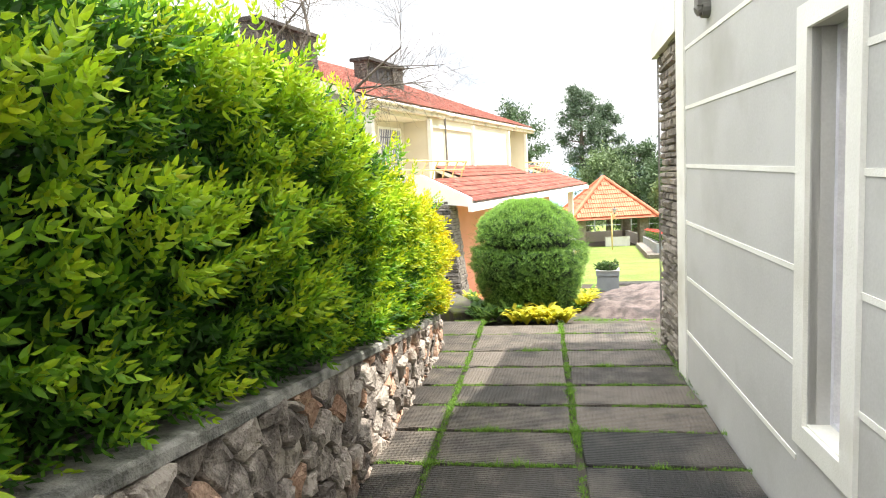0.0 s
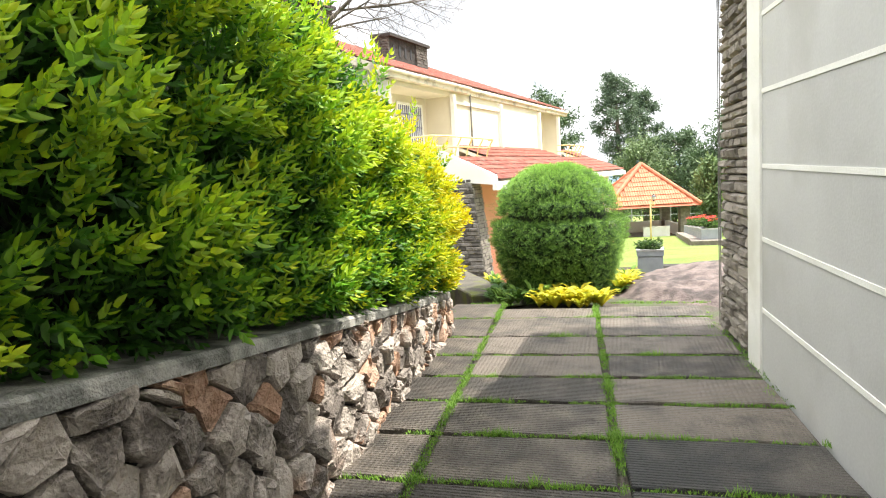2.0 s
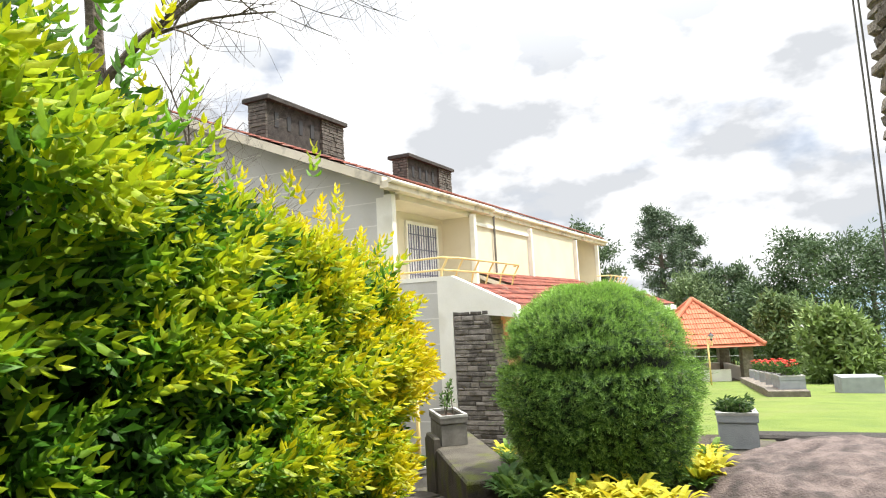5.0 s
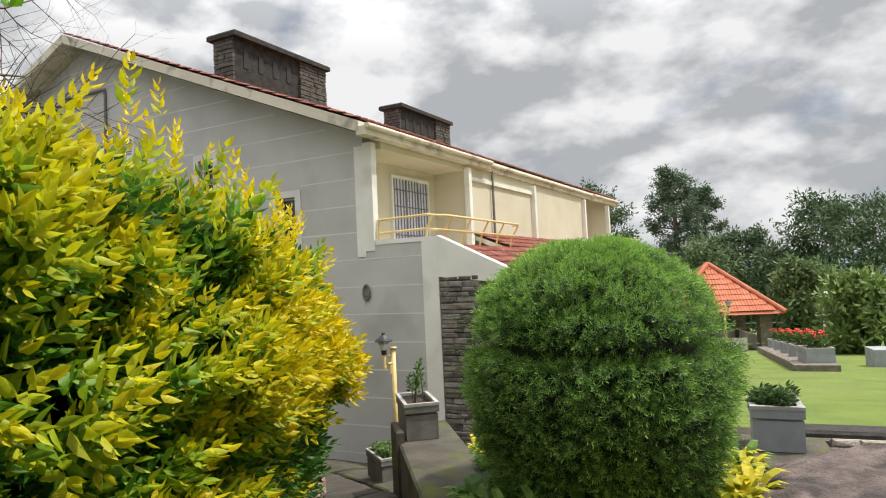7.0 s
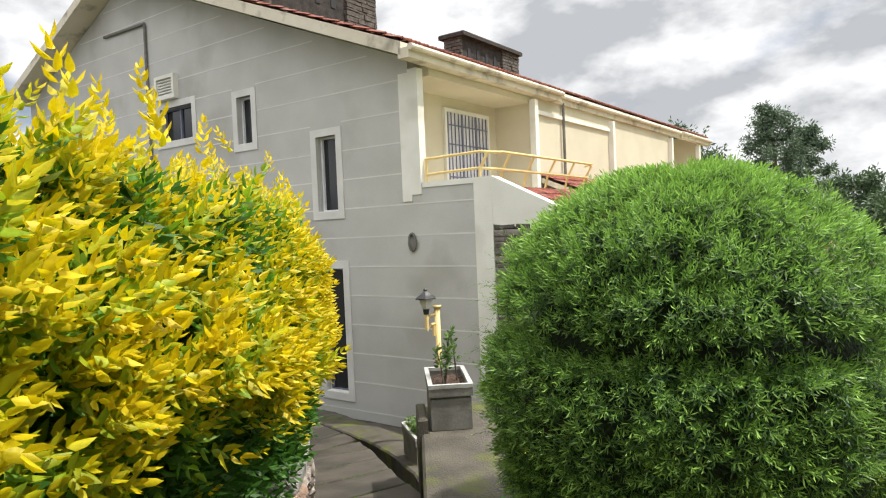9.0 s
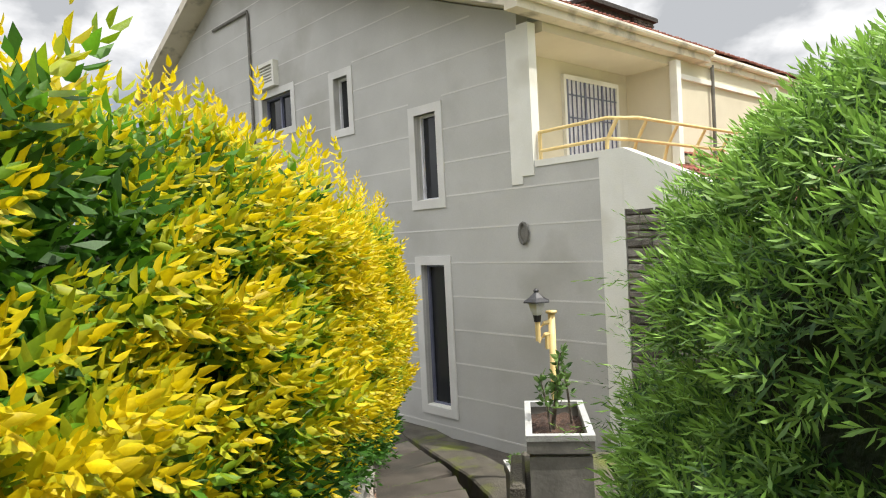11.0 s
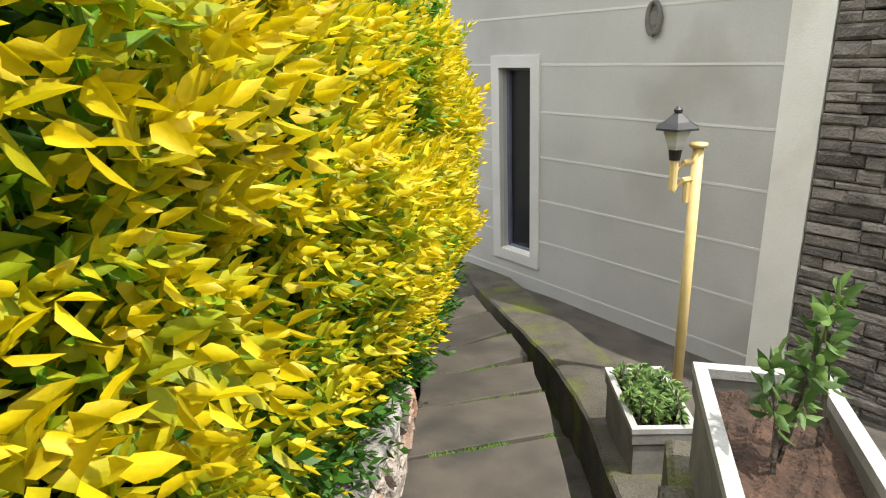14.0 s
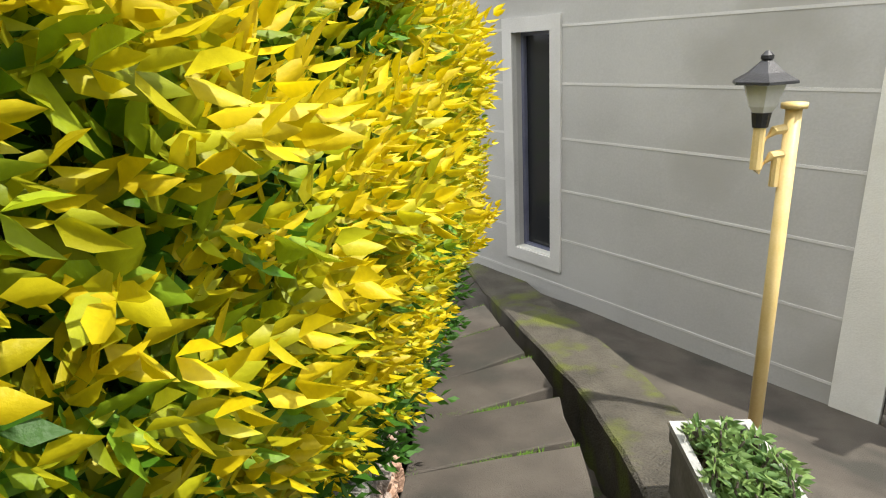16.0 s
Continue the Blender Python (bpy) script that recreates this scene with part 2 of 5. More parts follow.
# ---- builders ----
class Shape:
    """Collects vertices and faces of one mesh, with an optional colour a face."""

    def __init__(self):
        self.v, self.f, self.c, self.m = [], [], [], []

    def face(self, pts, tint=None, mat=0):
        i = len(self.v)
        self.v.extend(tuple(p) for p in pts)
        self.f.append(tuple(range(i, i + len(pts))))
        self.c.append(tint)
        self.m.append(mat)

    def box(self, x0, y0, z0, x1, y1, z1, at=None, mat=0, lip=0.0):
        """A box; with lip, its top edges are chamfered."""
        if lip:
            rings = [((x0, y0), (x1, y1), z0), ((x0, y0), (x1, y1), z1 - lip), ((x0 + lip, y0 + lip), (x1 - lip, y1 - lip), z1)]
        else:
            rings = [((x0, y0), (x1, y1), z0), ((x0, y0), (x1, y1), z1)]
        i = len(self.v)
        for (a, b), (c, d), z in rings:
            for p in ((a, b, z), (c, b, z), (c, d, z), (a, d, z)):
                self.v.append(tuple(at @ Vector(p)) if at else p)
        n = len(rings)
        faces = [(3, 2, 1, 0), tuple(4 * (n - 1) + k for k in range(4))]
        for r in range(n - 1):
            for k in range(4):
                j = (k + 1) % 4
                faces.append((4 * r + k, 4 * r + j, 4 * r + 4 + j, 4 * r + 4 + k))
        for f in faces:
            self.f.append(tuple(i + k for k in f))
            self.c.append(None)
            self.m.append(mat)
        return self

    def tube(self, pts, radii, sides=8, caps=True, mat=0, tint=None):
        pts = [Vector(p) for p in pts]
        if not hasattr(radii, "__len__"):
            radii = [radii] * len(pts)
        i = len(self.v)
        for k, p in enumerate(pts):
            d = (pts[min(k + 1, len(pts) - 1)] - pts[max(k - 1, 0)]).normalized()
            a = d.cross(Vector((0.31, 0.9, 0.13))).normalized() if abs(d.z) > 0.5 else d.cross(Vector((0, 0, 1))).normalized()
            b = d.cross(a)
            for s in range(sides):
                w = 2 * math.pi * s / sides
                self.v.append(tuple(p + radii[k] * (math.cos(w) * a + math.sin(w) * b)))
        for k in range(len(pts) - 1):
            for s in range(sides):
                q = (s + 1) % sides
                self.f.append((i + k * sides + s, i + k * sides + q, i + (k + 1) * sides + q, i + (k + 1) * sides + s))
                self.c.append(tint)
                self.m.append(mat)
        if caps:
            self.f.append(tuple(i + s for s in reversed(range(sides))))
            self.f.append(tuple(i + (len(pts) - 1) * sides + s for s in range(sides)))
            self.c.extend((tint, tint))
            self.m.extend((mat, mat))
        return self

    def mesh(self, name, *mats, smooth=False):
        me = bpy.data.meshes.new(name)
        me.from_pydata(self.v, [], self.f)
        for m in mats:
            me.materials.append(m)
        if len(mats) > 1:
            me.polygons.foreach_set("material_index", self.m)
        if any(c is not None for c in self.c):
            at = me.color_attributes.new("tint", "FLOAT_COLOR", "CORNER")
            data = []
            for f, c in zip(self.f, self.c):
                data.extend((*(c or (1, 1, 1)), 1.0) * len(f))
            at.data.foreach_set("color", data)
        if smooth:
            me.polygons.foreach_set("use_smooth", [True] * len(me.polygons))
        return me


def put(name, me, at=None, parent=None, label="", category="", group="", kind=""):
    ob = new(name, me)
    if parent:
        ob.parent = parent
    if at is not None:
        ob.matrix_basis = at
    return tagged(ob, label, category, group, kind)


def empty(name, at, label, category, group="", kind=""):
    ob = new(name)
    ob.empty_display_size = 0.1
    ob.matrix_basis = at
    return tagged(ob, label, category, group, kind)


def smoothstep(a, b, x):
    t = min(1.0, max(0.0, (x - a) / (b - a)))
    return t * t * (3 - 2 * t)


def lerp_table(table, x):
    for (a, p), (b, q) in zip(table, table[1:]):
        if x <= b:
            return p + (q - p) * max(0.0, (x - a) / (b - a))
    return table[-1][1]


rng = random.Random(7)
FRAME_A = pose(0, 0, 0, 0, 0, 4.0)             # the near house and its paved yard
FRAME_B = pose(-4.30, 15.09, 0, 0, 0, -4.5)    # the far house: its gable corner
A_INV, B_INV = FRAME_A.inverted(), FRAME_B.inverted()
DROP = [(8.2, -0.03), (9.0, -0.2), (10.0, -0.4), (11.5, -0.78), (13.0, -1.18), (14.2, -1.45), (15.0, -1.62), (30, -1.7)]


def lawn_z(y):
    return -0.15 - 0.09 * (y - 12.65)


def ground_z(x, y):
    """Height of the ground: level yard, path falling to the far house, lawn falling away, then the hillside."""
    yard = 0.72 * (1 - smoothstep(0.2, 1.9, y)) - 0.03
    path = lerp_table(DROP, y)
    if y < 8.2:
        near = yard
    else:
        east = lerp_table([(8.2, -0.03), (11.0, -0.1), (11.7, -0.42), (12.6, -0.47), (12.7, -0.5)], y)
        q = (x + 2.36) * 0.857 + (y - 10.55) * 0.515      # beside the low mossy block
        near = path + (east - path) * smoothstep(-0.25, 0.25, q)
    if y > 12.6:
        lawn = lawn_z(y) if y < 46 else lawn_z(46) - 0.35 * (y - 46)
        near = path + (lawn - path) * smoothstep(-1.6, -0.2, x)
        if y > 46:
            near = lawn
    near -= 0.3 * max(0, abs(x) - 30)
    return max(near, -70)


# ---- ground ----
def axis(parts):
    out = []
    for a, b, s in parts:
        n = max(1, round((b - a) / s))
        out.extend(a + (b - a) * k / n for k in range(n))
    return out + [parts[-1][1]]


gx = axis([(-1500, -100, 200), (-100, -20, 10), (-20, -7, 1.0), (-7, 6, 0.22), (6, 30, 1.5), (30, 100, 10), (100, 1500, 200)])
gy = axis([(-600, -60, 90), (-60, -4, 8), (-4, 16, 0.22), (16, 46, 1.5), (46, 120, 8), (120, 2200, 260)])
PL = [(-1.15, 8.75), (-1.75, 9.35), (-2.45, 9.9), (-3.1, 10.5), (-3.65, 11.05), (-4.17, 11.58), (-4.66, 12.08), (-5.14, 12.56), (-5.58, 12.97), (-6.05, 13.30), (-6.6, 13.62), (-7.1, 13.9)]


def near_line(line, x, y):
    best = 9e9
    for (a, b), (c, d) in zip(line, line[1:]):
        t = max(0, min(1, ((x - a) * (c - a) + (y - b) * (d - b)) / ((c - a) ** 2 + (d - b) ** 2)))
        best = min(best, math.hypot(x - a - t * (c - a), y - b - t * (d - b)))
    return best


sh = Shape()
for y in gy:
    for x in gx:
        bump = 0.015 * noise.noise((x * 1.3, y * 1.3, 0)) if abs(x) < 25 and y < 46 else 0
        dip = 0.0
        if -8 < x < 0 and 8.4 < y < 15:
            dip = 0.42 * (1 - smoothstep(0.74, 0.98, near_line(PL[1:], x, y)))
        if -1.5 < x < 1.6 and 1.5 < y < 9.0:
            dip = 0.02
        sh.v.append((x, y, ground_z(x, y) + bump - 0.012 - dip))
w = len(gx)
for j in range(len(gy) - 1):
    for i in range(w - 1):
        sh.f.append((j * w + i, j * w + i + 1, (j + 1) * w + i + 1, (j + 1) * w + i))
        sh.c.append(None)
        cx, cy = (gx[i] + gx[i + 1]) / 2, (gy[j] + gy[j + 1]) / 2
        sh.m.append(1 if (cy > 12.6 and cx > -0.6) or cy > 34 else 2 if -9 < cx < -2.6 and cy > 11.6 and near_line(PL, cx, cy) > 0.62 else 0)
put("ground", sh.mesh("ground", M_EARTH, M_LAWN, M_PATH, smooth=True), label="damp earth yard and bright green sloping lawn", category="ground", kind="structure")

# far hills on the horizon
sh = Shape()
ridge = [(-1500 + 75 * k, 1500 + 200 * math.sin(k * 0.7), 15 + 30 * noise.noise((k * 0.31, 2.0, 0)) + 22 * noise.noise((k * 0.9, 5.0, 0))) for k in range(41)]
for (a, b, c), (d, e, f) in zip(ridge, ridge[1:]):
    sh.face([(a, b - 500, -90), (d, e - 500, -90), (d, e, f), (a, b, c)])
    sh.face([(a, b, c), (d, e, f), (d, e + 400, -90), (a, b + 400, -90)])
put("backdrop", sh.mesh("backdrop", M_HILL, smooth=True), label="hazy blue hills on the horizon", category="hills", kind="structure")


# ---- walls with openings ----
def cut_wall(sh, spans, top, holes, v0, v1, z0, mat=0):
    """A wall in the plane of u and z, from v0 to v1 thick, under the line top(u), with holes (u0, u1, z0, z1)."""
    us = sorted({u for s in spans for u in s} | {u for h in holes for u in h[:2] if spans[0][0] < u < spans[-1][1]})
    for a, b in zip(us, us[1:]):
        zs = z0
        mine = sorted(h for h in holes if h[0] <= a + 1e-6 and h[1] >= b - 1e-6)
        mine.sort(key=lambda h: h[2])
        pieces = []
        for h in mine:
            pieces.append((zs, h[2], h[2]))
            zs = h[3]
        pieces.append((zs, top(a + 1e-4), top(b - 1e-4)))
        for lo, ta, tb in pieces:
            p = [(a, v0, lo), (b, v0, lo), (b, v0, tb), (a, v0, ta)]
            q = [(x, v1, z) for x, _, z in p]
            sh.face(p, mat=mat)
            sh.face(q[::-1], mat=mat)
            for k in range(4):
                j = (k + 1) % 4
                sh.face([p[j], p[k], q[k], q[j]], mat=mat)


def band_runs(z, left, right, holes):
    """The stretches of a level band between left and right that miss the holes."""
    runs, a = [], left
    for h in sorted(holes):
        if h[2] - 0.1 < z < h[3] + 0.1:
            if h[0] > a:
                runs.append((a, min(h[0], right)))
            a = max(a, h[1])
    if a < right:
        runs.append((a, right))
    return runs


def frame_ring(u0, u1, z0, z1, w, v0, v1):
    sh = Shape()
    sh.box(u0, v0, z0, u0 + w, v1, z1).box(u1 - w, v0, z0, u1, v1, z1)
    sh.box(u0 + w, v0, z1 - w, u1 - w, v1, z1).box(u0 + w, v0, z0, u1 - w, v1, z0 + w)
    return sh


def window(parent, u0, u1, z0, z1, v=0.0, w=0.13, blind=False, split=False, pane=None, rim=None):
    """A slit window: proud painted surround, deep reveal, dark glass, sill."""
    win = put("window", frame_ring(u0, u1, z0, z1, w, v - 0.025, v + 0.05).mesh("surround", rim or M_WHITE), parent=parent)
    gl = Shape().box(u0 + w, v + 0.17, z0 + w, u1 - w, v + 0.19, z1 - w)
    put("pane", gl.mesh("pane", pane or M_GLASS), parent=win)
    fr = frame_ring(u0 + w, u1 - w, z0 + w, z1 - w, 0.035, v + 0.12, v + 0.17)
    if split:
        fr.box((u0 + u1) / 2 - 0.02, v + 0.12, z0 + w, (u0 + u1) / 2 + 0.02, v + 0.17, z1 - w)
    put("frame", fr.mesh("frame", M_BLUEFRAME if not blind else M_CURTAIN), parent=win)
    put("sill", Shape().box(u0 + w, v - 0.0, z0 + w - 0.02, u1 - w, v + 0.14, z0 + w + 0.012).mesh("sill", M_WHITE), parent=win)
    return win


def ledge_stones(rows, span, face_v, depth, rnd):
    """Courses of split stone: yields boxes (u0, z0, u1, z1) over a battered face whose ends depend on the height."""
    z = rows[0]
    while z < rows[1] - 0.03:
        h = rnd.uniform(0.055, 0.115)
        a, b = span(z + h / 2)
        u = a
        while u < b - 0.02:
            w = min(rnd.uniform(0.13, 0.42), b - u)
            if b - u - w < 0.08:
                w = b - u
            yield u, z, u + w, min(z + h, rows[1])
            u += w
        z += h


def stone_mesh(w, h, d, rnd, name, mat):
    """One rough split stone, front at -d, with worn edges."""
    sh = Shape()
    e = min(w, h) * 0.24
    j = lambda s=0.010: rnd.uniform(-s, s)
    g = 0.003
    back = [(g, 0, g), (w - g, 0, g), (w - g, 0, h - g), (g, 0, h - g)]
    mid = [(g + j(.003), -d * 0.6, g), (w - g, -d * 0.6, g + j(.003)), (w - g + j(.003), -d * 0.6, h - g), (g, -d * 0.6, h - g + j(.003))]
    fr = [(g + e + j(), -d + j(), g + e * .8), (w - g - e + j(), -d + j(), g + e * .8 + j(.006)), (w - g - e + j(), -d + j(), h - g - e * .8), (g + e + j(), -d + j(), h - g - e * .8 + j(.006))]
    i = len(sh.v)
    sh.v.extend(back + mid + fr)
    sh.f.append((11, 8, 9, 10)[::1])
    for r in (0, 4):
        for k in range(4):
            q = (k + 1) % 4
            sh.f.append((r + k, r + q, r + 4 + q, r + 4 + k))
    sh.c, sh.m = [None] * len(sh.f), [0] * len(sh.f)
    return sh.mesh(name, mat)


def tiles_on(sh_list, origin, across, down, width, length, tw=0.24, th=0.33, rnd=rng, thick=0.035):
    """Overlapping clay tiles over a sloping plane: gives (matrix) for each tile. width may be a function of the course."""
    a, d = Vector(across).normalized(), Vector(down).normalized()
    n = a.cross(d).normalized()
    if n.z < 0:
        n = -n
    rows = int(length / th + 0.5)
    for r in range(rows):
        w0, w1 = width(r * th) if callable(width) else (0, width)
        cols = max(1, int((w1 - w0) / tw + 0.5))
        for c in range(cols):
            p = Vector(origin) + a * (w0 + (c + 0.5) * (w1 - w0) / cols + rnd.uniform(-.006, .006)) + d * (r * th) + n * rnd.uniform(0.0, 0.008)
            m = Matrix((a.to_4d(), d.to_4d(), n.to_4d(), (0, 0, 0, 1))).transposed()
            for k in range(3):
                m[3][k] = 0
            m.translation = p
            sh_list.append((m, (w1 - w0) / cols))


def tile_shape(sh, m, tw, th=0.33, thick=0.03):
    """One interlocking tile: two rolls and a pan, its tail lifted over the next course."""
    prof = [(-0.5, 0.012), (-0.36, 0.034), (-0.2, 0.010), (0.05, 0.010), (0.2, 0.030), (0.36, 0.012), (0.5, 0.012)]
    top = [m @ Vector((x * tw, -0.03, z)) for x, z in prof]
    end = [m @ Vector((x * tw, th + 0.02, z + 0.034)) for x, z in prof]
    low = [m @ Vector((x * tw, th + 0.02, z + 0.006)) for x, z in prof]
    for k in range(len(prof) - 1):
        sh.face([top[k], top[k + 1], end[k + 1], end[k]])
        sh.face([end[k], end[k + 1], low[k + 1], low[k]])


# ---- the near house: its gable runs along the yard ----
house_a = empty("house", FRAME_A @ pose(1.41, 6.60, 0, 0, 0, 90), "grey plastered two-storey house with white banded gable", "house")
# local: u runs ahead along the yard wall (0 at the white corner), v runs away from the yard (negative of x is the yard side)
# frame: u = along +y of the yard, v = towards -x; the wall faces v = 0 to -0.25


def rake_a(u):
    return 6.05 + 0.41 * (-0.95 - u) if u > -8.85 else 6.05 + 0.41 * (-0.95 + 8.85) + 0.41 * (u + 8.85)


HA = [(-3.66, -2.97, 0.55, 2.96)]
inner = [(-3.53, -3.10, 0.68, 2.83)]
sh = Shape()
cut_wall(sh, [(-16, -8.85), (-8.85, -1.8)], rake_a, inner, 0.0, -0.25, -0.4)
cut_wall(sh, [(-1.8, -0.85), (-0.85, 0)], lambda u: 4.78 if u < -0.85 else 4.05 - 0.86 * u, [], 0.0, -0.25, -0.4)
sh.box(-16, -8.0, -0.4, -15.75, -0.25, 5)
sh.box(-2.05, -8.0, 4.0, -1.8, -0.25, 6.2).box(-0.25, -8.0, -0.4, 0, -0.25, 3.9)
put("wall", sh.mesh("wall", M_PLASTER), parent=house_a)
window(house_a, *HA[0], v=0.0, pane=M_BEIGE, blind=True)
for ob in list(house_a.children):
    if ob.name.startswith("window"):
        ob.matrix_basis = Matrix.Diagonal((1, -1, 1, 1))
sh = Shape()
for k in range(11):
    z = 0.5 + 0.553 * k
    right = min(-0.33 if z < 4 else -1.9, -0.95 - (z - 5.9) / 0.41 if z > 5.5 else 9)
    for a, b in band_runs(z, -15.9, right, [(h[0], h[1], h[2] - .0, h[3]) for h in HA]):
        sh.box(a, 0.0, z - 0.017, b, 0.006, z + 0.017, at=Matrix(((1, 0, 0, 0), (0, 1, 0, 0), (0.02, 0, 1, 0), (0, 0, 0, 1))))
put("band", sh.mesh("band", M_WHITE), parent=house_a, label="thin white painted lines")
sh = Shape()
sh.box(-0.33, 0.0, -0.4, 0.0, 0.02, 4.0)
# sloping white verge of the porch roof
for a, b, za, zb in ((0.0, 1.3, 4.1, 3.75),):
    p = [(a, 0.03, za - .6), (b, 0.03, zb - .3), (b, 0.03, zb), (a, 0.03, za)]
    q = [(x, -0.22, z) for x, _, z in p]
    sh.face(p), sh.face(q[::-1])
    for k in range(4):
        j = (k + 1) % 4
        sh.face([p[j], p[k], q[k], q[j]])
put("corner_strip", sh.mesh("corner_strip", M_WHITE), parent=house_a, label="white corner and verge")
sh = Shape()
for s0, s1 in ((-16.5, -8.85), (-8.85, -1.75)):
    za, zb = rake_a(s0) + 0.06, rake_a(s1) + 0.06
    p = [(s0, 0.5, za), (s1, 0.5, zb), (s1, 0.5, zb + 0.16), (s0, 0.5, za + 0.16)]
    q = [(x, -9.0, z) for x, _, z in p]
    sh.face(p), sh.face(q[::-1])
    for k in range(4):
        j = (k + 1) % 4
        sh.face([p[j], p[k], q[k], q[j]])
p = [(0, -0.23, 3.9), (1.5, -0.23, 3.5), (1.5, -0.23, 3.62), (0, -0.23, 4.02)]
q = [(x, -9.0, z) for x, _, z in p]
sh.face(p), sh.face(q[::-1])
for k in range(4):
    j = (k + 1) % 4
    sh.face([p[j], p[k], q[k], q[j]])
put("roof", sh.mesh("roof", M_BEIGE), parent=house_a)
# round wall light high on the gable
sh = Shape().tube([(-1.16, 0.0, 3.42), (-1.16, 0.06, 3.42)], [0.075, 0.07], 14).tube([(-1.16, 0.06, 3.42), (-1.16, 0.1, 3.40)], [0.055, 0.04], 12)
sh.box(-1.22, 0.0, 3.44, -1.10, 0.10, 3.66)
put("wall_light", sh.mesh("wall_light", M_BOX), parent=house_a, label="small grey wall light")
# stone buttress beyond the corner
put("buttress", Shape().box(0.01, -0.6, -0.4, 1.08, -0.10, 3.56).mesh("buttress", M_MORTAR), parent=house_a)

# earthing cables hanging down beside the buttress
for k, u in enumerate((1.27, 1.34)):
    sh = Shape().tube([(u, -0.05, -0.05), (u + 0.012, -0.05, 1.4), (u - 0.006, -0.05, 2.6), (u, -0.05, 3.72)], 0.006, 6)
    put("cable", sh.mesh("cable", M_BOX), parent=house_a, label="thin grey hanging cable")

# ---- the far house ----
house_b = empty("house", FRAME_B, "cream and grey two-storey house with red tiled roof", "house")


def rake_b(u):
    return 4.12 + 0.41 * (-0.95 - u) if u > -8.85 else 4.12 + 0.41 * 7.9 + 0.44 * (u + 8.85)


HB = [(-3.34, -2.58, -1.33, 1.08), (-3.34, -2.62, 1.8, 3.36), (-5.37, -4.7, 3.2, 4.36), (-7.86, -6.5, 3.52, 4.48)]
inner = [(a + .13, b - .13, c + .13, d - .13) for a, b, c, d in HB]
sh = Shape()
cut_wall(sh, [(-13.5, -8.85), (-8.85, -1.2)], rake_b, inner, 0.0, 0.25, -2.0)
cut_wall(sh, [(-1.2, 0)], lambda u: 2.28, [], 0.0, 0.25, -2.0)
put("wall", sh.mesh("wall", M_PLASTER), parent=house_b, label="grey gable wall")
for k, h in enumerate(HB):
    window(house_b, *h, split=(k == 3), blind=(k in (1, 2)), rim=M_SURROUND)
sh = Shape()
for k in range(18):
    z = 6.86 - 0.49 * k
    if z < -1.75:
        break
    right = min(-0.09 if z < 2.0 else -1.4, -1.0 - (z - 4.0) / 0.41 if z > 3.8 else 9)
    left = -13.4 if z < 5.3 else -8.85 - (7.25 - z) / 0.44
    for a, b in band_runs(z, left, right, HB):
        sh.box(a, -0.004, z - 0.011, b, 0.0, z + 0.011)
put("band", sh.mesh("band", M_SURROUND), parent=house_b, label="thin white painted lines")
sh = Shape().box(-0.09, -0.02, -1.9, 0.21, 0.2, 2.28).box(-1.38, -0.02, 2.0, -1.2, 0.0, 4.0)
sh.box(-1.2, -0.02, 2.1, -1.02, 0.16, 4.05).box(-1.0, -0.015, 2.2, -0.09, 0.0, 2.28)
p = [(0.2, -0.02, 1.58), (1.5, -0.02, 1.42), (1.5, -0.02, 1.64), (0.21, -0.02, 2.28)]
q = [(x, 0.2, z) for x, _, z in p]
sh.face(p), sh.face(q[::-1])
for k in range(4):
    j = (k + 1) % 4
    sh.face([p[j], p[k], q[k], q[j]])
put("corner_strip", sh.mesh("corner_strip", M_WHITE), parent=house_b, label="white corner, column and verge")

# upper front: balcony recesses, cream walls with a framed panel
UF = -0.95
sh = Shape()
sh.box(-1.9, 0.25, 2.1, -1.75, 4.1, 3.95)                    # back of the first balcony
sh.box(-1.9, 4.1, 1.7, UF, 14.0, 4.3)                        # middle wall
sh.box(-1.9, 14.0, 1.7, -1.75, 17.3, 4.3).box(-1.9, 17.3, 1.7, UF, 18.0, 4.3)
sh.box(-12, 17.75, -2, -1.9, 18.0, 4.6)
sh.box(-1.75, 0.25, 3.95, -0.96, 4.1, 4.1)
put("front_wall", sh.mesh("front_wall", M_CREAM), parent=house_b, label="cream upper front wall")
for v, top in ((4.0, 4.0), (8.6, 4.0), (13.9, 4.0), (17.25, 4.0)):
    put("pilaster", Shape().box(UF, v, 1.95, UF + 0.12, v + 0.16, top).mesh("pilaster", M_WHITE), parent=house_b)
put("panel_trim", Shape().box(UF, 4.16, 3.75, UF + 0.05, 8.6, 3.83).mesh("panel_trim", M_WHITE), parent=house_b)
put("downpipe", Shape().tube([(UF + .06, 5.6, 2.0), (UF + .06, 5.6, 4.1)], 0.03, 8).mesh("downpipe", M_BOX), parent=house_b)
